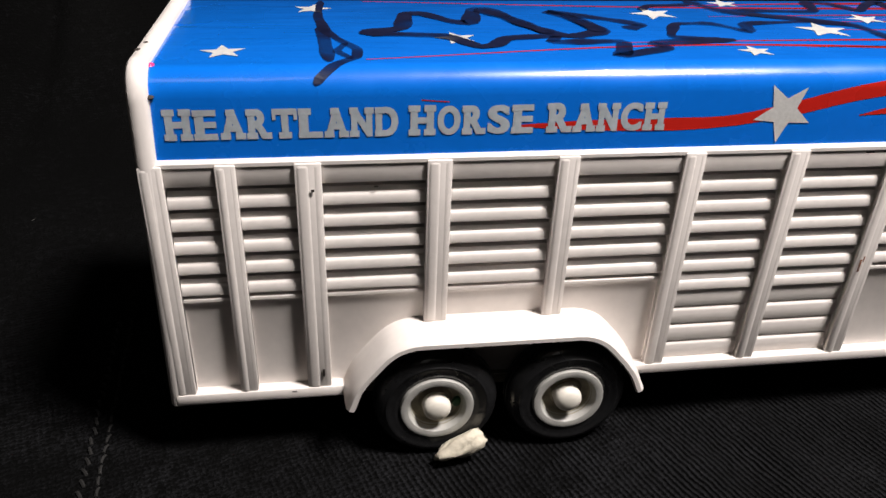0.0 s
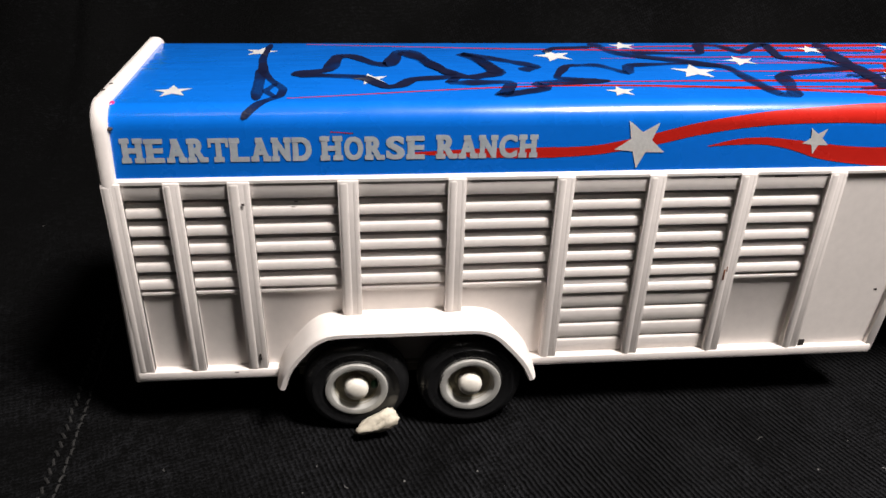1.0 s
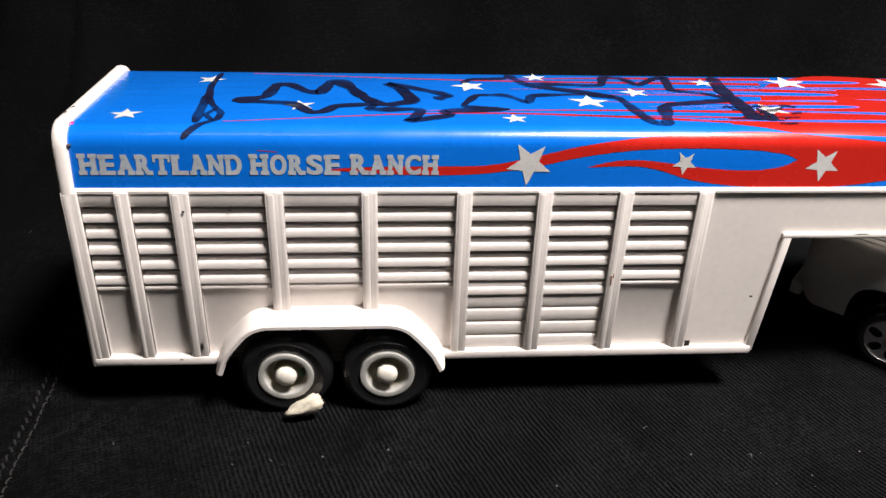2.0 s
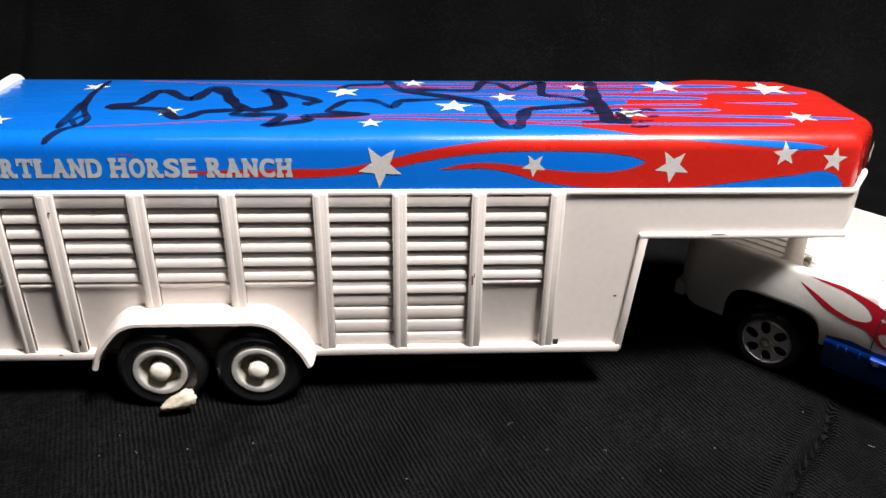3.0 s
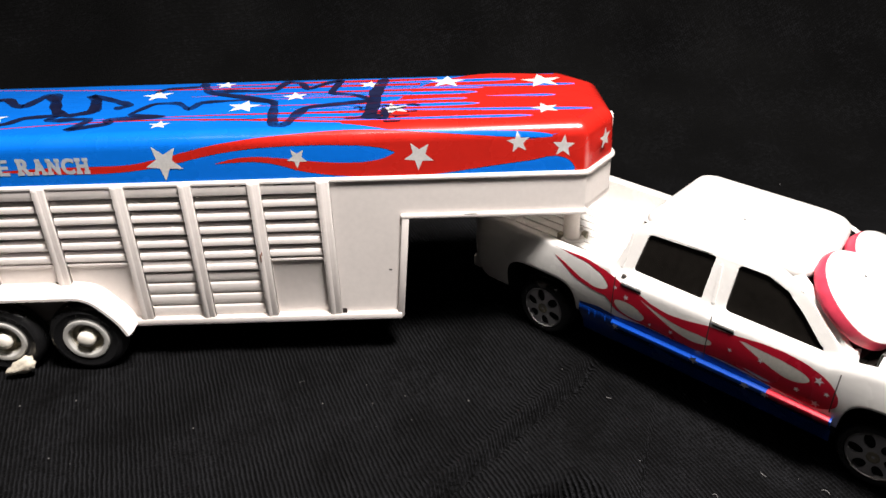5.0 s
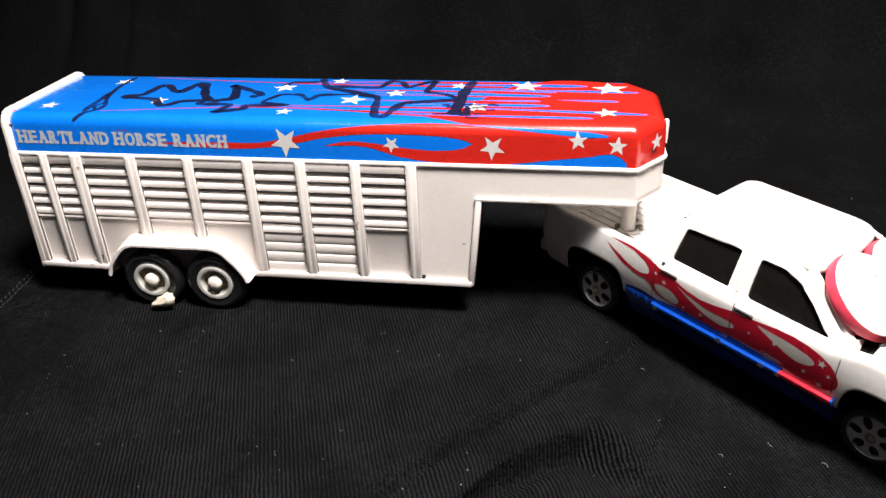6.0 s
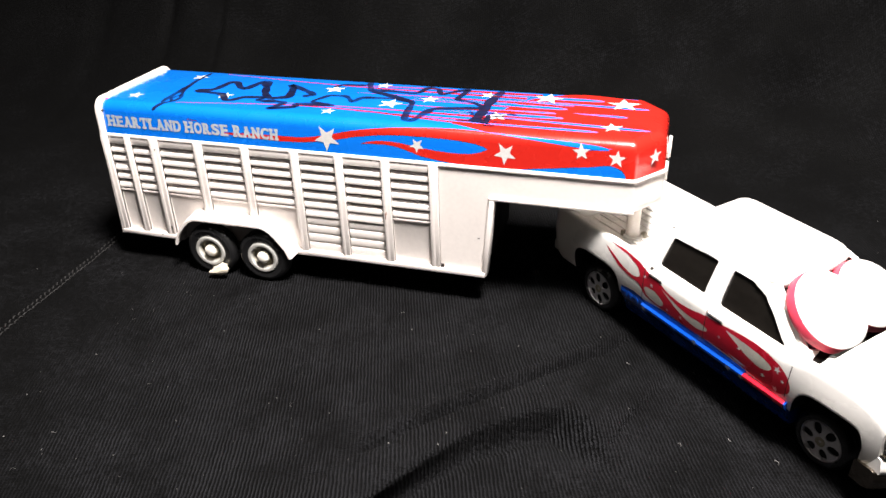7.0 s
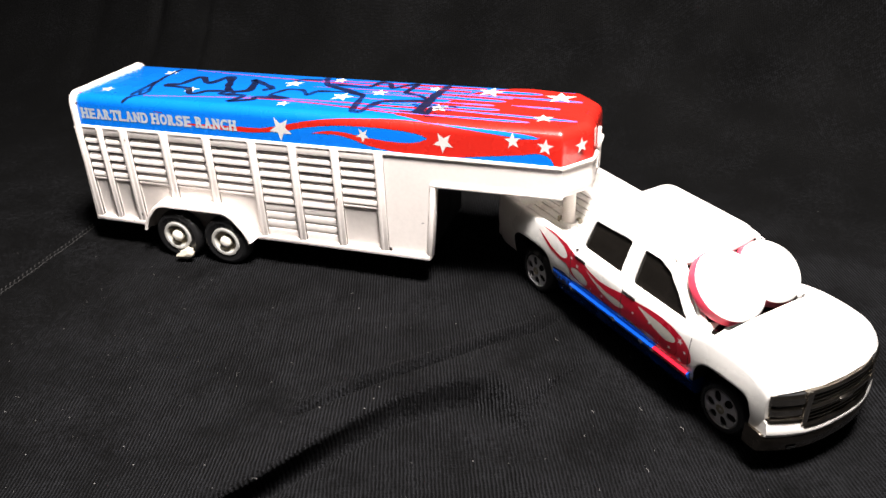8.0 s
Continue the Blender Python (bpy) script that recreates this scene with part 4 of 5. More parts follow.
def body_section(s, bed):
    zb = belly(s)
    top = RAIL if bed else HOOD(s) if s > 6.2 else 2.58
    half = [(0, zb), (0.95, zb), (half_width(s, zb) - 0.06, zb), (half_width(s, zb + 0.02) - 0.01, zb + 0.015)]
    edge = top - (0.10 if bed else 0.20)
    n = 14
    for k in range(n + 1):
        z = zb + 0.05 + (edge - zb - 0.05) * k / n
        half.append((half_width(s, z), z))
    w = half_width(s, edge)
    if bed:
        half += [(w - 0.012, top - 0.05), (w - 0.05, top - 0.01), (w - 0.10, top), (w - 0.20, top), (w - 0.25, top - 0.05), (w - 0.30, BED), (0, BED)]
    else:
        half += [(w - 0.02, top - 0.14), (w - 0.07, top - 0.07), (w - 0.16, top - 0.02), (w - 0.45, top + 0.03), (0.7, top + 0.075), (0, top + 0.085)]
    return [(bow(s, y), y, z) for y, z in half] + [(bow(s, y), -y, z) for y, z in half[-2:0:-1]]


HOOD_END = 6.905
stations = set(spread(TAIL, NOSE, TAIL, NOSE, 0.14, 0.14)) | {TAIL + 0.05, TAIL + 0.1, TAIL + 0.2, BULK - 0.1, BULK, HOOD_END - 0.115, HOOD_END - 0.095, HOOD_END - 0.015, HOOD_END + 0.005, NOSE - 0.04, NOSE - 0.09}
for mid, half, top in ARCHES:
    for k in range(11):
        d = half * (1 - (1 - k / 10) ** 2.2)
        stations |= {mid - d, mid + d}
    stations |= {mid - half - 0.004, mid + half + 0.004}
rows = []
for s in sorted(stations):
    if s <= TAIL + 0.18 or BULK - 0.1 <= s <= BULK:
        # the tailgate and the bulkhead keep the rail's height
        rim = half_width(s, 2.55) - 0.2
        rows.append([(x, y, RAIL - 0.01 if abs(y) < rim and belly(s) + 0.2 < z < RAIL - 0.03 else z) for x, y, z in body_section(s, True)])
    else:
        # the hood ends short of the windscreen, over a deep gutter
        ring = body_section(s, s < BULK)
        rows.append([(x, y, 2.36 if z > 2.4 and (BULK < s < HOOD_END if abs(y) < 1.2 else 6.5 < s < HOOD_END - 0.10) and abs(y) < 1.50 else z) for x, y, z in ring])
bm = bmesh.new()
# the bed's section and the cab's have the same number of points, so one skin runs from tail to nose
longest = max(len(r) for r in rows)
for k, r in enumerate(rows):
    if len(r) < longest:
        # the cab's crown is split once more on either side
        mid = len(r) // 2
        rows[k] = r[:mid] + [tuple((Vector(r[mid - 1]) + Vector(r[mid])) / 2), r[mid], tuple((Vector(r[mid + 1]) + Vector(r[mid])) / 2)] + r[mid + 1:]
loft(bm, rows)
bmesh.ops.recalc_face_normals(bm, faces=bm.faces[:])
# the undersides and the linings of the wheel arches are bare black plastic
around = len(rows[0])
for k, f in enumerate(bm.faces):
    if k < around * (len(rows) - 1) and not 3 <= k % around < around - 3:
        f.material_index = 1
part("body", bm, (TRUCKWHITE, BLACK), truck, smooth=38)

for k in range(9):
    w = -1.16 + 0.29 * k
    bm = bmesh.new()
    box(bm, TAIL + 0.3, BULK - 0.2, w - 0.06, w + 0.06, BED - 0.01, BED + 0.045, 0.02)
    part("bed_rib", bm, TRUCKWHITE, truck)
bm = lathe(bmesh.new(), [(0.21, BED - 0.02), (0.21, BED + 0.09), (0.25, BED + 0.105), (0.29, BED + 0.08), (0.30, BED - 0.02)], 28, "z")
for v in bm.verts:
    v.co += Vector((HITCH[0], HITCH[1], 0.0))
hitch = part("hitch_socket", bm, TRUCKWHITE, truck, "white collar of the hitch socket")
for dx, dy in ((-0.20, -0.19), (0.21, 0.21)):
    bm = bmesh.new()
    box(bm, HITCH[0] + dx - 0.07, HITCH[0] + dx + 0.07, HITCH[1] + dy - 0.07, HITCH[1] + dy + 0.07, BED, BED + 0.18, 0.03)
    part("tab", bm, RIMDARK, hitch, "brown stained tab")
bm = bmesh.new()
box(bm, TAIL + 0.3, NOSE - 0.9, -1.2, 1.2, 0.46, 0.80, 0.05)
for a in AXLES:
    box(bm, a - 0.9, a + 0.9, -1.1, 1.1, 0.5, 1.75, 0.05)
part("chassis", bm, BLACK, truck, "black plastic chassis")

# cab
lean_in = curve((2.34, 1.85), (2.5, 1.765), (2.62, 1.70), (2.9, 1.60), (3.2, 1.50), (3.45, 1.41), (3.58, 1.35), (3.70, 1.29))


def flank_place(side, inset=0.0):
    def place(s, z, d):
        return (s, side * (lean_in(z) - inset + d), z)
    return place


OUTER = rounded([(1.58, 2.40), (1.70, 2.66), (1.96, 3.48), (2.14, 3.68), (4.80, 3.68), (5.28, 3.50), (6.34, 2.62), (6.42, 2.40)], 0.14)
REARWIN = rounded([(2.12, 2.66), (2.24, 3.44), (3.64, 3.49), (3.61, 2.64)], 0.07)
FRONTWIN = rounded([(4.09, 2.61), (4.10, 3.49), (4.62, 3.49), (5.05, 3.36), (5.42, 3.10), (5.97, 2.60)], 0.10)
CUTS = (2.5, 2.6, 2.7, 2.8, 2.9, 3.0, 3.1, 3.2, 3.3, 3.38, 3.44, 3.5, 3.56, 3.62)
for side in (1, -1):
    part("cab_side", plate(OUTER, [REARWIN, FRONTWIN], flank_place(side), 0.05, CUTS, 0.028), TRUCKWHITE, truck, smooth=35)
    for win in (REARWIN, FRONTWIN):
        mid = Vector((sum(p[0] for p in win) / len(win), sum(p[1] for p in win) / len(win)))
        grown = [tuple(mid + (Vector(p) - mid) * 1.06) for p in win]
        part("side_window", plate(grown, [], flank_place(side, 0.06), 0.04, CUTS), DARKGLASS, truck, "black tinted side window", smooth=20)
    # ridge down the middle pillar and the rear one
    for s0, s1 in ((3.72, 3.80), (1.84, 2.02)):
        lean = 0.10 if s0 > 3 else 0.0
        strip = [(s0 + lean, 2.66), (s0 + 0.03, 3.40), (s0 + 0.10, 3.40), (s0 + 0.07 + lean, 2.66)]
        part("pillar_ridge", plate(rounded(strip, 0.03), [], flank_place(side, -0.045), 0.02, CUTS, 0.008), TRUCKWHITE, truck)
# windscreen and rear window
bm = bmesh.new()
loft(bm, [[(s, w, z) for w in (-h, -h * 0.5, 0, h * 0.5, h)] + [(s - 0.06, w, z - 0.05) for w in (h, h * 0.5, 0, -h * 0.5, -h)] for s, z, h in ((6.56, 2.42, 1.46), (5.80, 3.04, 1.32), (5.16, 3.54, 1.16))])
part("windscreen", bm, DARKGLASS, truck, "black tinted windscreen", smooth=20)
for side in (1, -1):
    bm = bmesh.new()
    loft(bm, [[(s + ds, side * (w + dw), z + dz) for ds, dw, dz in ((-0.12, 0.0, 0.0), (0.0, -0.05, 0.05), (0.04, -0.02, 0.06), (0.06, 0.09, 0.02), (-0.08, 0.12, -0.02))]
              for s, z, w in ((6.42, 2.56, 1.52), (6.1, 2.82, 1.45), (5.7, 3.14, 1.36), (5.3, 3.46, 1.25), (5.1, 3.58, 1.18))])
    part("screen_pillar", bm, TRUCKWHITE, truck, smooth=50)
ROOFPLAN = [(1.98, -1.30), (4.95, -1.30), (5.24, -1.12), (5.36, 0), (5.24, 1.12), (4.95, 1.30), (1.98, 1.30)]
mid = Vector((3.65, 0))
bm = bmesh.new()
loft(bm, [[tuple((Vector(p) - mid) * (1 - d / 1.5) + mid) + (z,) for p in rounded(ROOFPLAN, 0.35, 6)]
          for d, z in ((0.0, 3.50), (-0.02, 3.58), (-0.015, 3.65), (0.015, 3.72), (0.06, 3.775), (0.14, 3.82), (0.28, 3.85), (0.55, 3.87), (0.95, 3.88))])
part("cab_roof", bm, TRUCKWHITE, truck, smooth=50)
bm = bmesh.new()
loft(bm, [[(1.62, -1.78, 2.4), (1.62, 1.78, 2.4), (1.98, 1.28, 3.6), (1.98, -1.28, 3.6)], [(1.84, -1.76, 2.4), (1.84, 1.76, 2.4), (2.16, 1.28, 3.6), (2.16, -1.28, 3.6)]])
part("cab_back", bm, TRUCKWHITE, truck)
bm = bmesh.new()
loft(bm, [[(1.72, -1.15, 2.78), (1.72, 1.15, 2.78), (1.90, 0.98, 3.40), (1.90, -0.98, 3.40)], [(1.80, -1.15, 2.78), (1.80, 1.15, 2.78), (1.98, 0.98, 3.40), (1.98, -0.98, 3.40)]])
part("rear_window", bm, DARKGLASS, truck, "black tinted rear window", smooth=20)
# padded white discs with rosy side walls, one lapping over the other on the windscreen
ROSE = material("rosy_red_paint", (0.62, 0.05, 0.09), 0.4, vary=0.2, bump=0.05)
slope = radians(37)
for w, r, s0, z0 in ((0.72, 0.92, 6.02, 3.10), (-0.61, 1.03, 5.99, 3.145)):
    m = Matrix.Translation((s0, w, z0)) @ Matrix.Rotation(slope, 4, "Y")
    made = []
    for prof in ([(0.0, 0.35), (0.3, 0.345), (0.55, 0.335), (0.75, 0.305), (0.87, 0.255), (0.925, 0.19)], [(0.925, 0.19), (0.955, 0.12), (0.968, 0.03), (0.97, -0.03), (0.93, -0.08), (0.0, -0.10)]):
        bm = lathe(bmesh.new(), [(q * r, h) for q, h in prof], 44, "z")
        for v in bm.verts:
            wave = 0.025 * noise.noise(v.co * 1.3 + Vector((w, 0, 0)))
            v.co = m @ Vector((v.co.x * 0.97, v.co.y, v.co.z + wave))
        made.append(bm)
    disc = part("windscreen_disc", made[0], TRUCKWHITE, truck, "white padded disc with rosy side wall", smooth=60)
    part("side_wall", made[1], ROSE, disc, "rosy red side wall", smooth=60)


def hood_height(s, w):
    rim = half_width(s, HOOD(s) - 0.2)
    return HOOD(s) + np.interp(abs(w), [0.0, 0.7, rim - 0.45, rim - 0.16, rim - 0.07], [0.085, 0.075, 0.03, -0.02, -0.07])


# black gutter between the foot of the discs and the hood
bm = bmesh.new()
rows = []
for k in range(25):
    w = -1.34 + 2.68 * k / 24
    edge = HOOD_END - 0.03 - 0.14 * min(1.0, max(0.0, abs(w) - 0.7) / 0.7)
    lip = hood_height(edge + 0.05, w) - 0.035
    rows.append([(6.05, w, 2.40), (edge - 0.10, w, 2.40), (edge - 0.02, w, 2.45), (edge, w, lip), (edge + 0.012, w, lip), (edge + 0.012, w, 2.37), (6.05, w, 2.37)])
loft(bm, rows)
part("cowl_gutter", bm, DARKGLASS, truck, "black gutter at the foot of the windscreen")


def on_side(lift):
    def put(s, z):
        return (s, -(half_width(s, z) + lift), z)
    return put


def decal(outer, holes, lift):
    """A printed shape on the near flank, cut at many heights and ways so that it follows the surface."""
    bm = bmesh.new()
    edges = []
    for loop in (outer, *holes):
        vs = [bm.verts.new((s, z, 0)) for s, z in loop]
        edges += [bm.edges.new((a, b)) for a, b in zip(vs, vs[1:] + vs[:1])]
    bmesh.ops.triangle_fill(bm, use_beauty=True, use_dissolve=False, edges=edges)
    for k in range(1, 24):
        for co, no in (((0, 0.9 + 0.08 * k, 0), (0, 1, 0)), ((0.28 * k, 0, 0), (1, 0, 0))):
            bmesh.ops.bisect_plane(bm, geom=bm.verts[:] + bm.edges[:] + bm.faces[:], dist=0.0001, plane_co=co, plane_no=no)
    put = on_side(lift)
    for v in bm.verts:
        v.co = Vector(put(v.co.x, v.co.y))
    return bm


# blue sills: a tall block behind the doors, then a running board with a raised ledge
for side in (1, -1):
    for name, s0, s1, prof in (("sill_block", 1.06, 1.90, ((-0.80, 0.58), (-0.26, 0.60), (-0.17, 0.64), (-0.07, 0.95), (0.035, 1.30), (0.03, 1.40), (0.01, 1.46), (-0.20, 1.47))),
                               ("sill", 1.905, 6.44, ((-0.80, 0.60), (-0.26, 0.62), (-0.16, 0.66), (-0.10, 0.80), (-0.04, 1.05), (0.035, 1.22), (0.10, 1.30), (0.115, 1.36), (0.10, 1.41), (0.05, 1.44), (-0.20, 1.45)))):
        bm = bmesh.new()
        steps = int((s1 - s0) / 0.2) + 1
        loft(bm, [[(s, side * (half_width(s, max(z, 0.9)) + d), z) for d, z in prof] for s in (s0 + (s1 - s0) * k / steps for k in range(steps + 1))])
        part(name, bm, TRUCKBLUE, truck, "blue painted sill")
    bm = bmesh.new()
    loft(bm, [[(s, side * (half_width(s, z) + d), z) for d, z in ((0.07, 1.245), (0.108, 1.305), (0.122, 1.36), (0.106, 1.415), (0.06, 1.448), (-0.01, 1.456), (-0.02, 1.40))] for s in (5.26, 5.5, 5.8, 6.1, 6.40)])
    part("ledge_print", bm, CRIMSON, truck, "red printed end of the ledge")
for s in (1.30, 1.45, 1.70):
    bm = bmesh.new()
    box(bm, s, s + 0.03, -half_width(s, 1.4) - 0.042, -half_width(s, 1.4) + 0.06, 1.27, 1.42, 0.01)
    part("sill_rib", bm, TRUCKBLUE, truck)

# flames along the bed and the doors
band = [(1.06, 1.40), (1.06, 1.53), (1.5, 1.60), (1.95, 1.54), (2.6, 1.62), (3.3, 1.60), (3.95, 1.62), (4.8, 1.58), (5.3, 1.52), (5.3, 1.40)]
part("blue_print", decal(band, [], 0.003), TRUCKBLUE, truck, "blue band along the doors")
TEARS = [rounded(p, 0.2, 5) for p in (
    [(1.86, 1.97), (2.21, 2.03), (2.47, 1.95), (2.64, 1.82), (2.52, 1.67), (2.26, 1.68), (1.98, 1.76)],
    [(2.40, 2.25), (2.72, 2.13), (3.07, 2.04), (3.40, 1.98), (3.76, 2.0), (4.06, 1.97), (4.06, 1.86), (3.75, 1.76), (3.34, 1.81), (2.92, 1.98)],
    [(4.47, 2.27), (4.96, 2.24), (5.37, 2.22), (5.79, 2.15), (5.93, 2.05), (5.83, 1.93), (5.57, 1.86), (5.25, 1.94), (4.88, 2.09)],
    [(4.66, 1.70), (4.97, 1.68), (5.32, 1.64), (5.10, 1.58)])]
flame = rounded([(0.02, 2.655), (0.44, 2.605), (1.07, 2.625), (1.59, 2.54), (1.91, 2.44), (2.10, 2.35), (2.39, 2.33), (2.71, 2.21), (3.1, 2.15), (3.45, 2.18), (3.92, 2.27), (4.5, 2.32), (4.93, 2.38), (5.33, 2.40), (5.74, 2.36),
                 (6.07, 2.26), (6.29, 2.13), (6.44, 1.93), (6.45, 1.72), (6.25, 1.55), (6.06, 1.48), (5.65, 1.50), (5.28, 1.54), (4.79, 1.62), (4.22, 1.64), (3.69, 1.60), (3.23, 1.61), (2.76, 1.63), (2.27, 1.64), (1.95, 1.70), (1.80, 1.86),
                 (1.67, 1.96), (1.36, 1.97), (0.92, 2.08), (0.60, 2.28), (0.30, 2.46), (0.69, 2.31), (1.03, 2.15), (1.40, 2.05), (1.66, 2.10), (1.73, 2.22), (1.58, 2.40), (1.18, 2.545), (0.65, 2.585)], 0.10, 3)
part("flame_print", decal(flame, TEARS, 0.005), CRIMSON, truck, "red flame print")
SILVER = material("pale_silver_print", (0.56, 0.54, 0.48), 0.4, metal=0.1, vary=0.12, grain=2200, bump=0.05)
for tear in TEARS:
    part("gap_print", decal(tear, [], 0.004), SILVER, truck, "pale silver tear in the flames")
for s, z, r in ((2.02, 1.45, 0.085), (3.80, 1.52, 0.11), (4.85, 1.47, 0.10), (5.24, 1.46, 0.08), (1.89, 2.25, 0.055), (2.15, 2.12, 0.075), (3.21, 1.76, 0.06), (4.42, 1.96, 0.05), (5.01, 2.01, 0.06), (5.73, 1.74, 0.06), (6.05, 2.12, 0.10), (6.23, 1.91, 0.06), (6.09, 1.60, 0.085), (2.75, 1.72, 0.045)):
    bm = bmesh.new()
    star(bm, on_side(0.008 if z > 1.55 else 0.126), s, z if z > 1.55 else z - 0.10, r, 10 * s)
    part("star_print", bm, FOIL, truck)
for s, z0, z1 in ((1.84, 1.48, 2.50), (3.94, 1.48, 2.50), (6.34, 1.55, 2.42)):
    bm = bmesh.new()
    ribbon(bm, on_side(0.0062), s, s + 0.02, lambda x: z0, lambda x: z1, across=10, step=0.02)
    part("door_gap", bm, GRIMESHADE, truck, "dark shut line of a door", smooth=0)
for s, z in ((2.0, 2.42), (3.97, 2.40)):
    bm = bmesh.new()
    y = half_width(s, z)
    box(bm, s, s + 0.46, -y - 0.035, -y + 0.03, z - 0.045, z + 0.045, 0.022)
    handle = part("door_handle", bm, TRUCKWHITE, truck)
    # flat dark strip painted for the shade below the handle
    bm = bmesh.new()
    ribbon(bm, on_side(0.0085), s + 0.03, s + 0.46, lambda x: z - 0.085, lambda x: z - 0.05, across=2)
    part("handle_shade", bm, GRIMESHADE, handle, "recess shade painted under the handle")

# chips in the paint
for x, y, z, w in ((3.66, -0.40, 3.87, 0.06), (5.99, -0.45, 3.58, 0.035), (2.06, -1.32, 3.60, 0.07), (3.62, -1.29, 3.66, 0.07), (2.0, -1.84, 2.55, 0.08), (8.40, -1.45, 2.42, 0.05)):
    bm = bmesh.new()
    bmesh.ops.create_icosphere(bm, subdivisions=2, radius=1.0)
    for v in bm.verts:
        v.co = Vector((x + v.co.x * w * 0.7, y + v.co.y * w * 0.5, z + v.co.z * 0.022))
    part("paint_chip", bm, GRIMESHADE, truck, "dark paint chip")


# nose: chrome grille, lamps and bumper
def front_at(w, z):
    return NOSE + 0.04 - 0.05 * max(0, z - 1.4) - sweep(w)


def chrome_bar(bm, w0, w1, z0, z1, d0, d1, round_=0.02):
    rows = []
    for k in range(17):
        w = w0 + (w1 - w0) * k / 16
        f = front_at(w, (z0 + z1) / 2)
        rows.append([(f + d0, w, z0), (f + d1 - round_, w, z0), (f + d1, w, z0 + round_), (f + d1, w, z1 - round_), (f + d1 - round_, w, z1), (f + d0, w, z1)])
    loft(bm, rows)


bm = bmesh.new()
chrome_bar(bm, -1.66, 1.66, 1.42, 2.28, -0.35, 0.0)
grille = part("grille", bm, BLACK, truck, "dark grille with chrome surround")
for w0, w1, z0, z1, d1 in ((-1.06, 1.06, 2.20, 2.32, 0.07), (-1.02, 1.02, 1.38, 1.46, 0.09), (-0.99, 0.99, 1.82, 1.93, 0.09), (-1.10, -0.98, 1.38, 2.31, 0.085), (0.98, 1.10, 1.38, 2.31, 0.085)):
    bm = bmesh.new()
    chrome_bar(bm, w0, w1, z0, z1, -0.2, d1, 0.035)
    part("surround_bar", bm, CHROME, grille, "worn chrome bar")
for z in (1.53, 1.63, 1.73, 2.0, 2.10):
    bm = bmesh.new()
    chrome_bar(bm, -0.98, 0.98, z, z + 0.035, -0.2, 0.045, 0.012)
    part("grille_slat", bm, CHROME, grille, "worn chrome slat")
for w in (-1.78, 1.12):
    bm = bmesh.new()
    chrome_bar(bm, w, w + 0.66, 1.95, 2.25, -0.2, 0.06, 0.06)
    light = part("headlight", bm, CHROME, truck, "chrome headlight")
    bm = bmesh.new()
    chrome_bar(bm, w + 0.04, w + 0.66, 1.66, 1.91, -0.2, 0.045, 0.05)
    part("lower_lamp", bm, CHROME, light, "chrome lower lamp")
    bm = bmesh.new()
    chrome_bar(bm, w, w + 0.68, 1.58, 1.63, -0.2, 0.075, 0.02)
    part("lamp_trim", bm, CHROME, light, "chrome strip below the lamps")
bm = bmesh.new()
box(bm, NOSE - 0.10, NOSE + 0.16, -0.20, 0.20, 1.83, 1.91, 0.02)
part("badge", bm, CHROME, truck, "small plain chrome badge")


def rise(w):
    """The bumper's top stands higher under the lamps than under the grille."""
    f = min(1.0, max(0.0, (abs(w) - 1.0) / 0.14))
    return 0.17 * f * f * (3 - 2 * f)


def bumper_skin(reach, prof):
    bm = bmesh.new()
    loft(bm, [[(NOSE + 0.10 - sweep(w) + d, w, z + (rise(w) if z > 1.3 else 0.0)) for d, z in prof] for w in (-reach + 2 * reach * k / 48 for k in range(49))])
    return bm


# the plating's dark brown stands for what the chrome reflects
BUMPER = material("dark_reflection_bumper_plating", (0.20, 0.17, 0.14), 0.2, metal=1.0, vary=0.4, grain=500, bump=0.25)
part("bumper", bumper_skin(1.86, ((-0.45, 0.70), (-0.14, 0.68), (-0.02, 0.72), (0.0, 0.88), (0.03, 0.94), (0.03, 1.06), (0.0, 1.16), (-0.08, 1.20), (-0.45, 1.21))), BUMPER, truck, "chrome front bumper, dark reflections put into its colour", smooth=50)
# the lit upper edge of the bumper is painted as a white strip
part("bumper_top", bumper_skin(1.80, ((-0.45, 1.12), (0.0, 1.13), (0.03, 1.17), (0.03, 1.26), (-0.02, 1.34), (-0.08, 1.38), (-0.45, 1.40))), TRUCKWHITE, truck, "lit bumper top, drawn as white paint", smooth=50)
for w in (-1.3, 1.1):
    bm = bmesh.new()
    chrome_bar(bm, w, w + 0.2, 0.76, 0.84, -0.1, 0.075, 0.01)
    part("fog_lamp", bm, BLACK, truck)
bm = bmesh.new()
box(bm, TAIL - 0.16, TAIL + 0.1, -1.68, 1.68, 0.98, 1.32, 0.06)
part("rear_bumper", bm, TRUCKWHITE, truck)


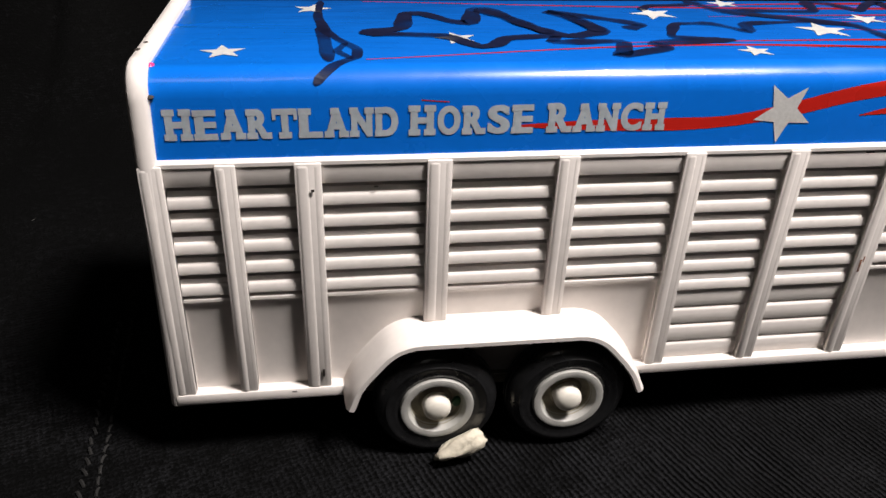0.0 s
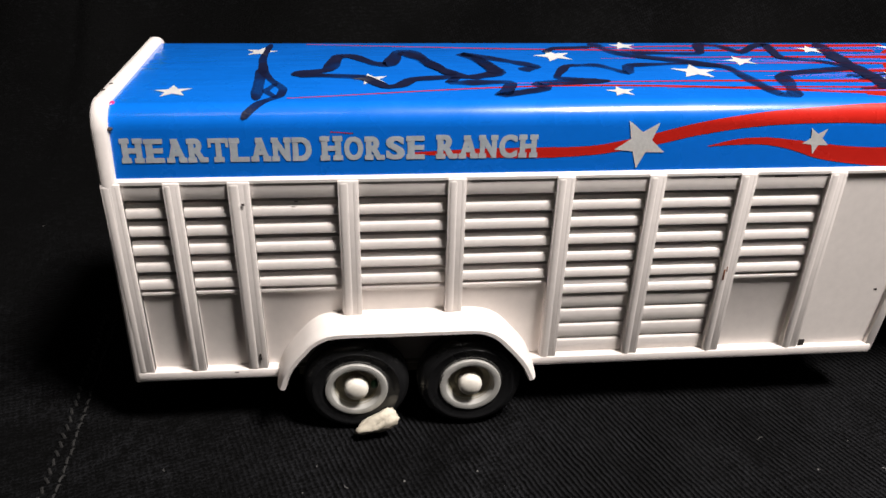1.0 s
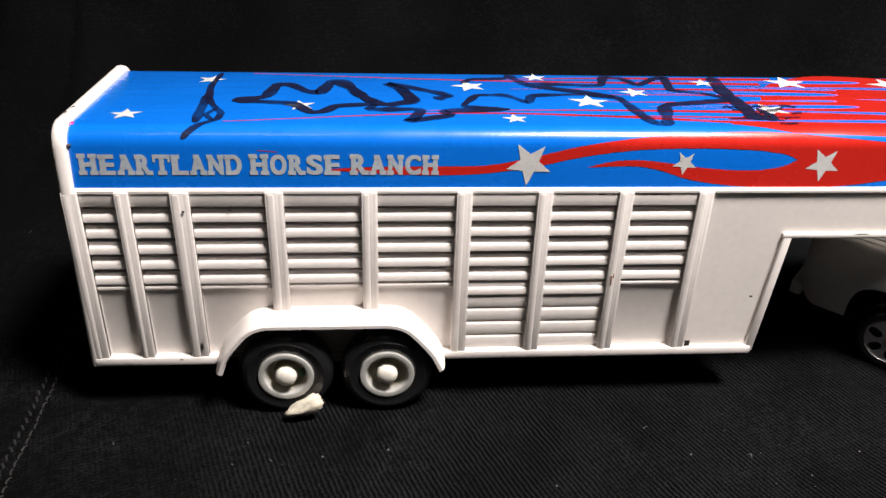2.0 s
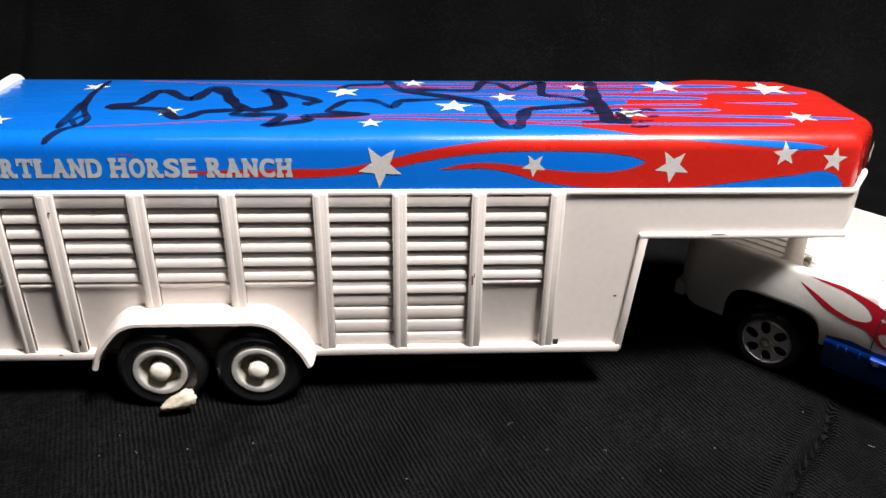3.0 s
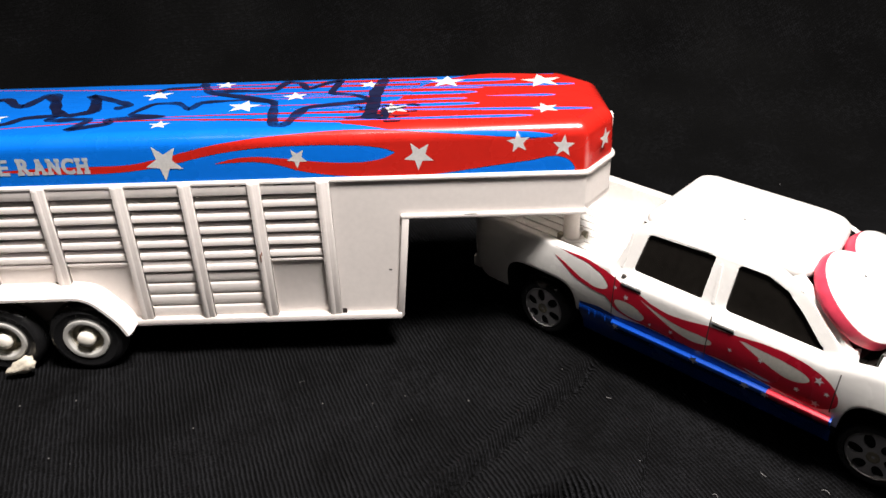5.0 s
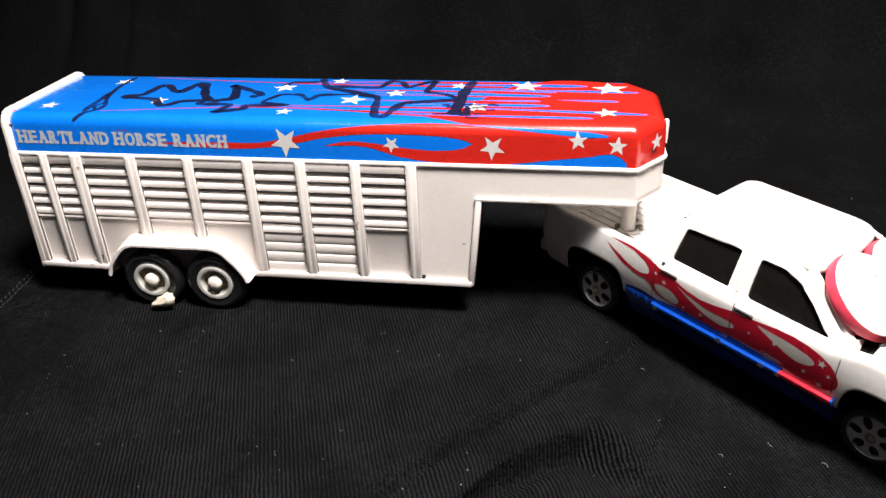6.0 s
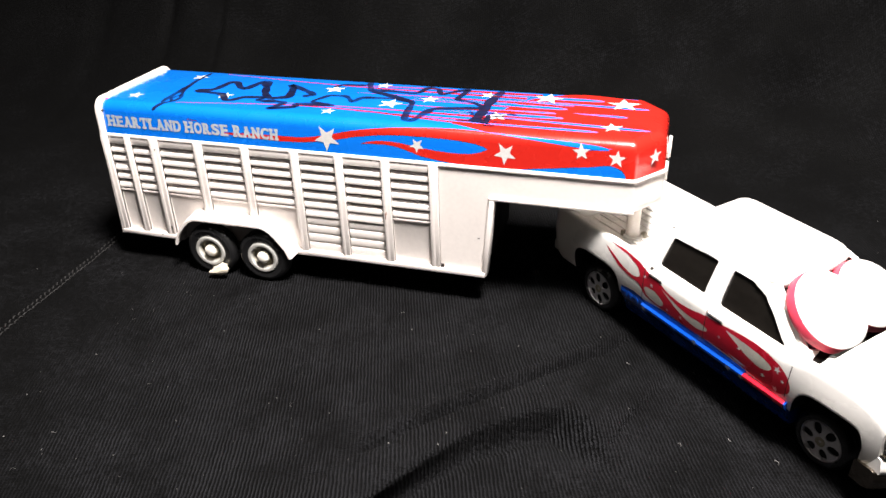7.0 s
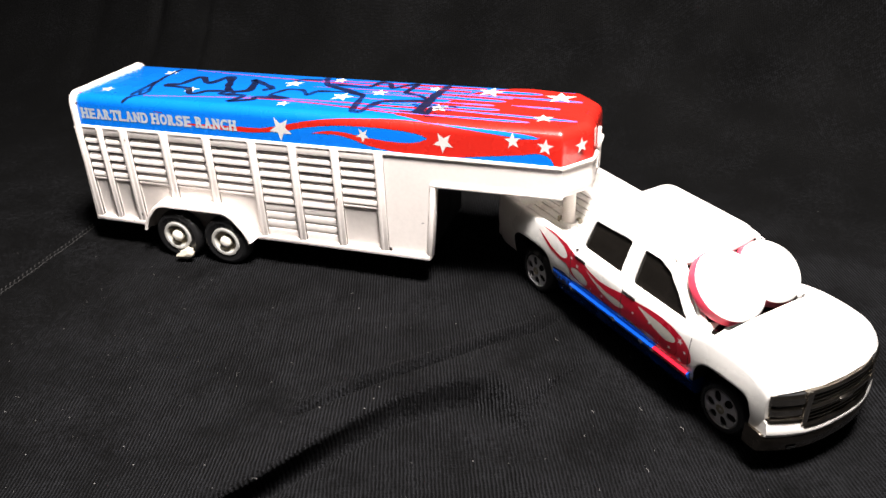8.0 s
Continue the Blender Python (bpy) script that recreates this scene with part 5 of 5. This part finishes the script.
def circle(r, n, cx=0.0, cy=0.0, squash=1.0, turn=0.0):
    pts = []
    for k in range(n):
        a = 2 * math.pi * k / n
        u, v = r * math.cos(a), r * squash * math.sin(a)
        pts.append((cx + u * math.cos(turn) - v * math.sin(turn), cy + u * math.sin(turn) + v * math.cos(turn)))
    return pts


def truck_wheel(s, side, turn):
    bm = lathe(bmesh.new(), tread(TYRE_R, 0.26, 0.50))
    wheel = part("wheel", bm, TYRE, truck, "black tyre on silver six-slot rim", smooth=40)
    wheel.matrix_local = at(s, -side * (1.46 if s < 1 else 1.28), TYRE_R, 0, turn, 0 if side > 0 else 180)
    holes = [circle(0.15, 14, 0.33 * math.cos(k * math.pi / 3), 0.33 * math.sin(k * math.pi / 3), 0.68, k * math.pi / 3) for k in range(6)]
    part("rim", plate(circle(0.50, 40), holes, lambda u, v, d: (u, -0.20 - d - 0.03 * (1 - (u * u + v * v) / 0.25), v), 0.035), SILVERRIM, wheel, "silver rim with six slots")
    bm = lathe(bmesh.new(), [(0.505, -0.15), (0.505, -0.235), (0.48, -0.262), (0.46, -0.235), (0.46, -0.15)])
    part("rim_lip", bm, SILVERRIM, wheel)
    bm = lathe(bmesh.new(), [(0.51, -0.16), (0.0, -0.16)])
    part("brake_plate", bm, BLACK, wheel)
    bm = lathe(bmesh.new(), [(0.12, -0.2), (0.12, -0.275), (0.09, -0.285), (0.0, -0.25)])
    part("centre_cap", bm, RIMDARK, wheel)


for s in AXLES:
    for side in (1, -1):
        truck_wheel(s, side, 17 + 40 * s * side)

# ---- scrap of putty by the trailer's rear wheel ----
bm = bmesh.new()
bmesh.ops.create_icosphere(bm, subdivisions=3, radius=1.0)
for v in bm.verts:
    p = v.co.copy()
    k = 1 + 0.35 * noise.noise(p * 1.6) + 0.18 * noise.noise(p * 4.1 + Vector((3, 1, 2)))
    v.co = Vector((p.x * 0.40, p.y * 0.13, p.z * (0.10 + 0.06 * (p.x + 1)))) * k
    v.co = Matrix.Rotation(radians(-24), 3, "Y") @ v.co
scrap = part("putty_scrap", bm, PUTTY, smooth=70)
scrap.matrix_world = at(3.88, -0.60, 0.24, 0, 0, 6)
tagged(scrap, "crumpled cream scrap of putty on cloth beside tyre", "scrap")
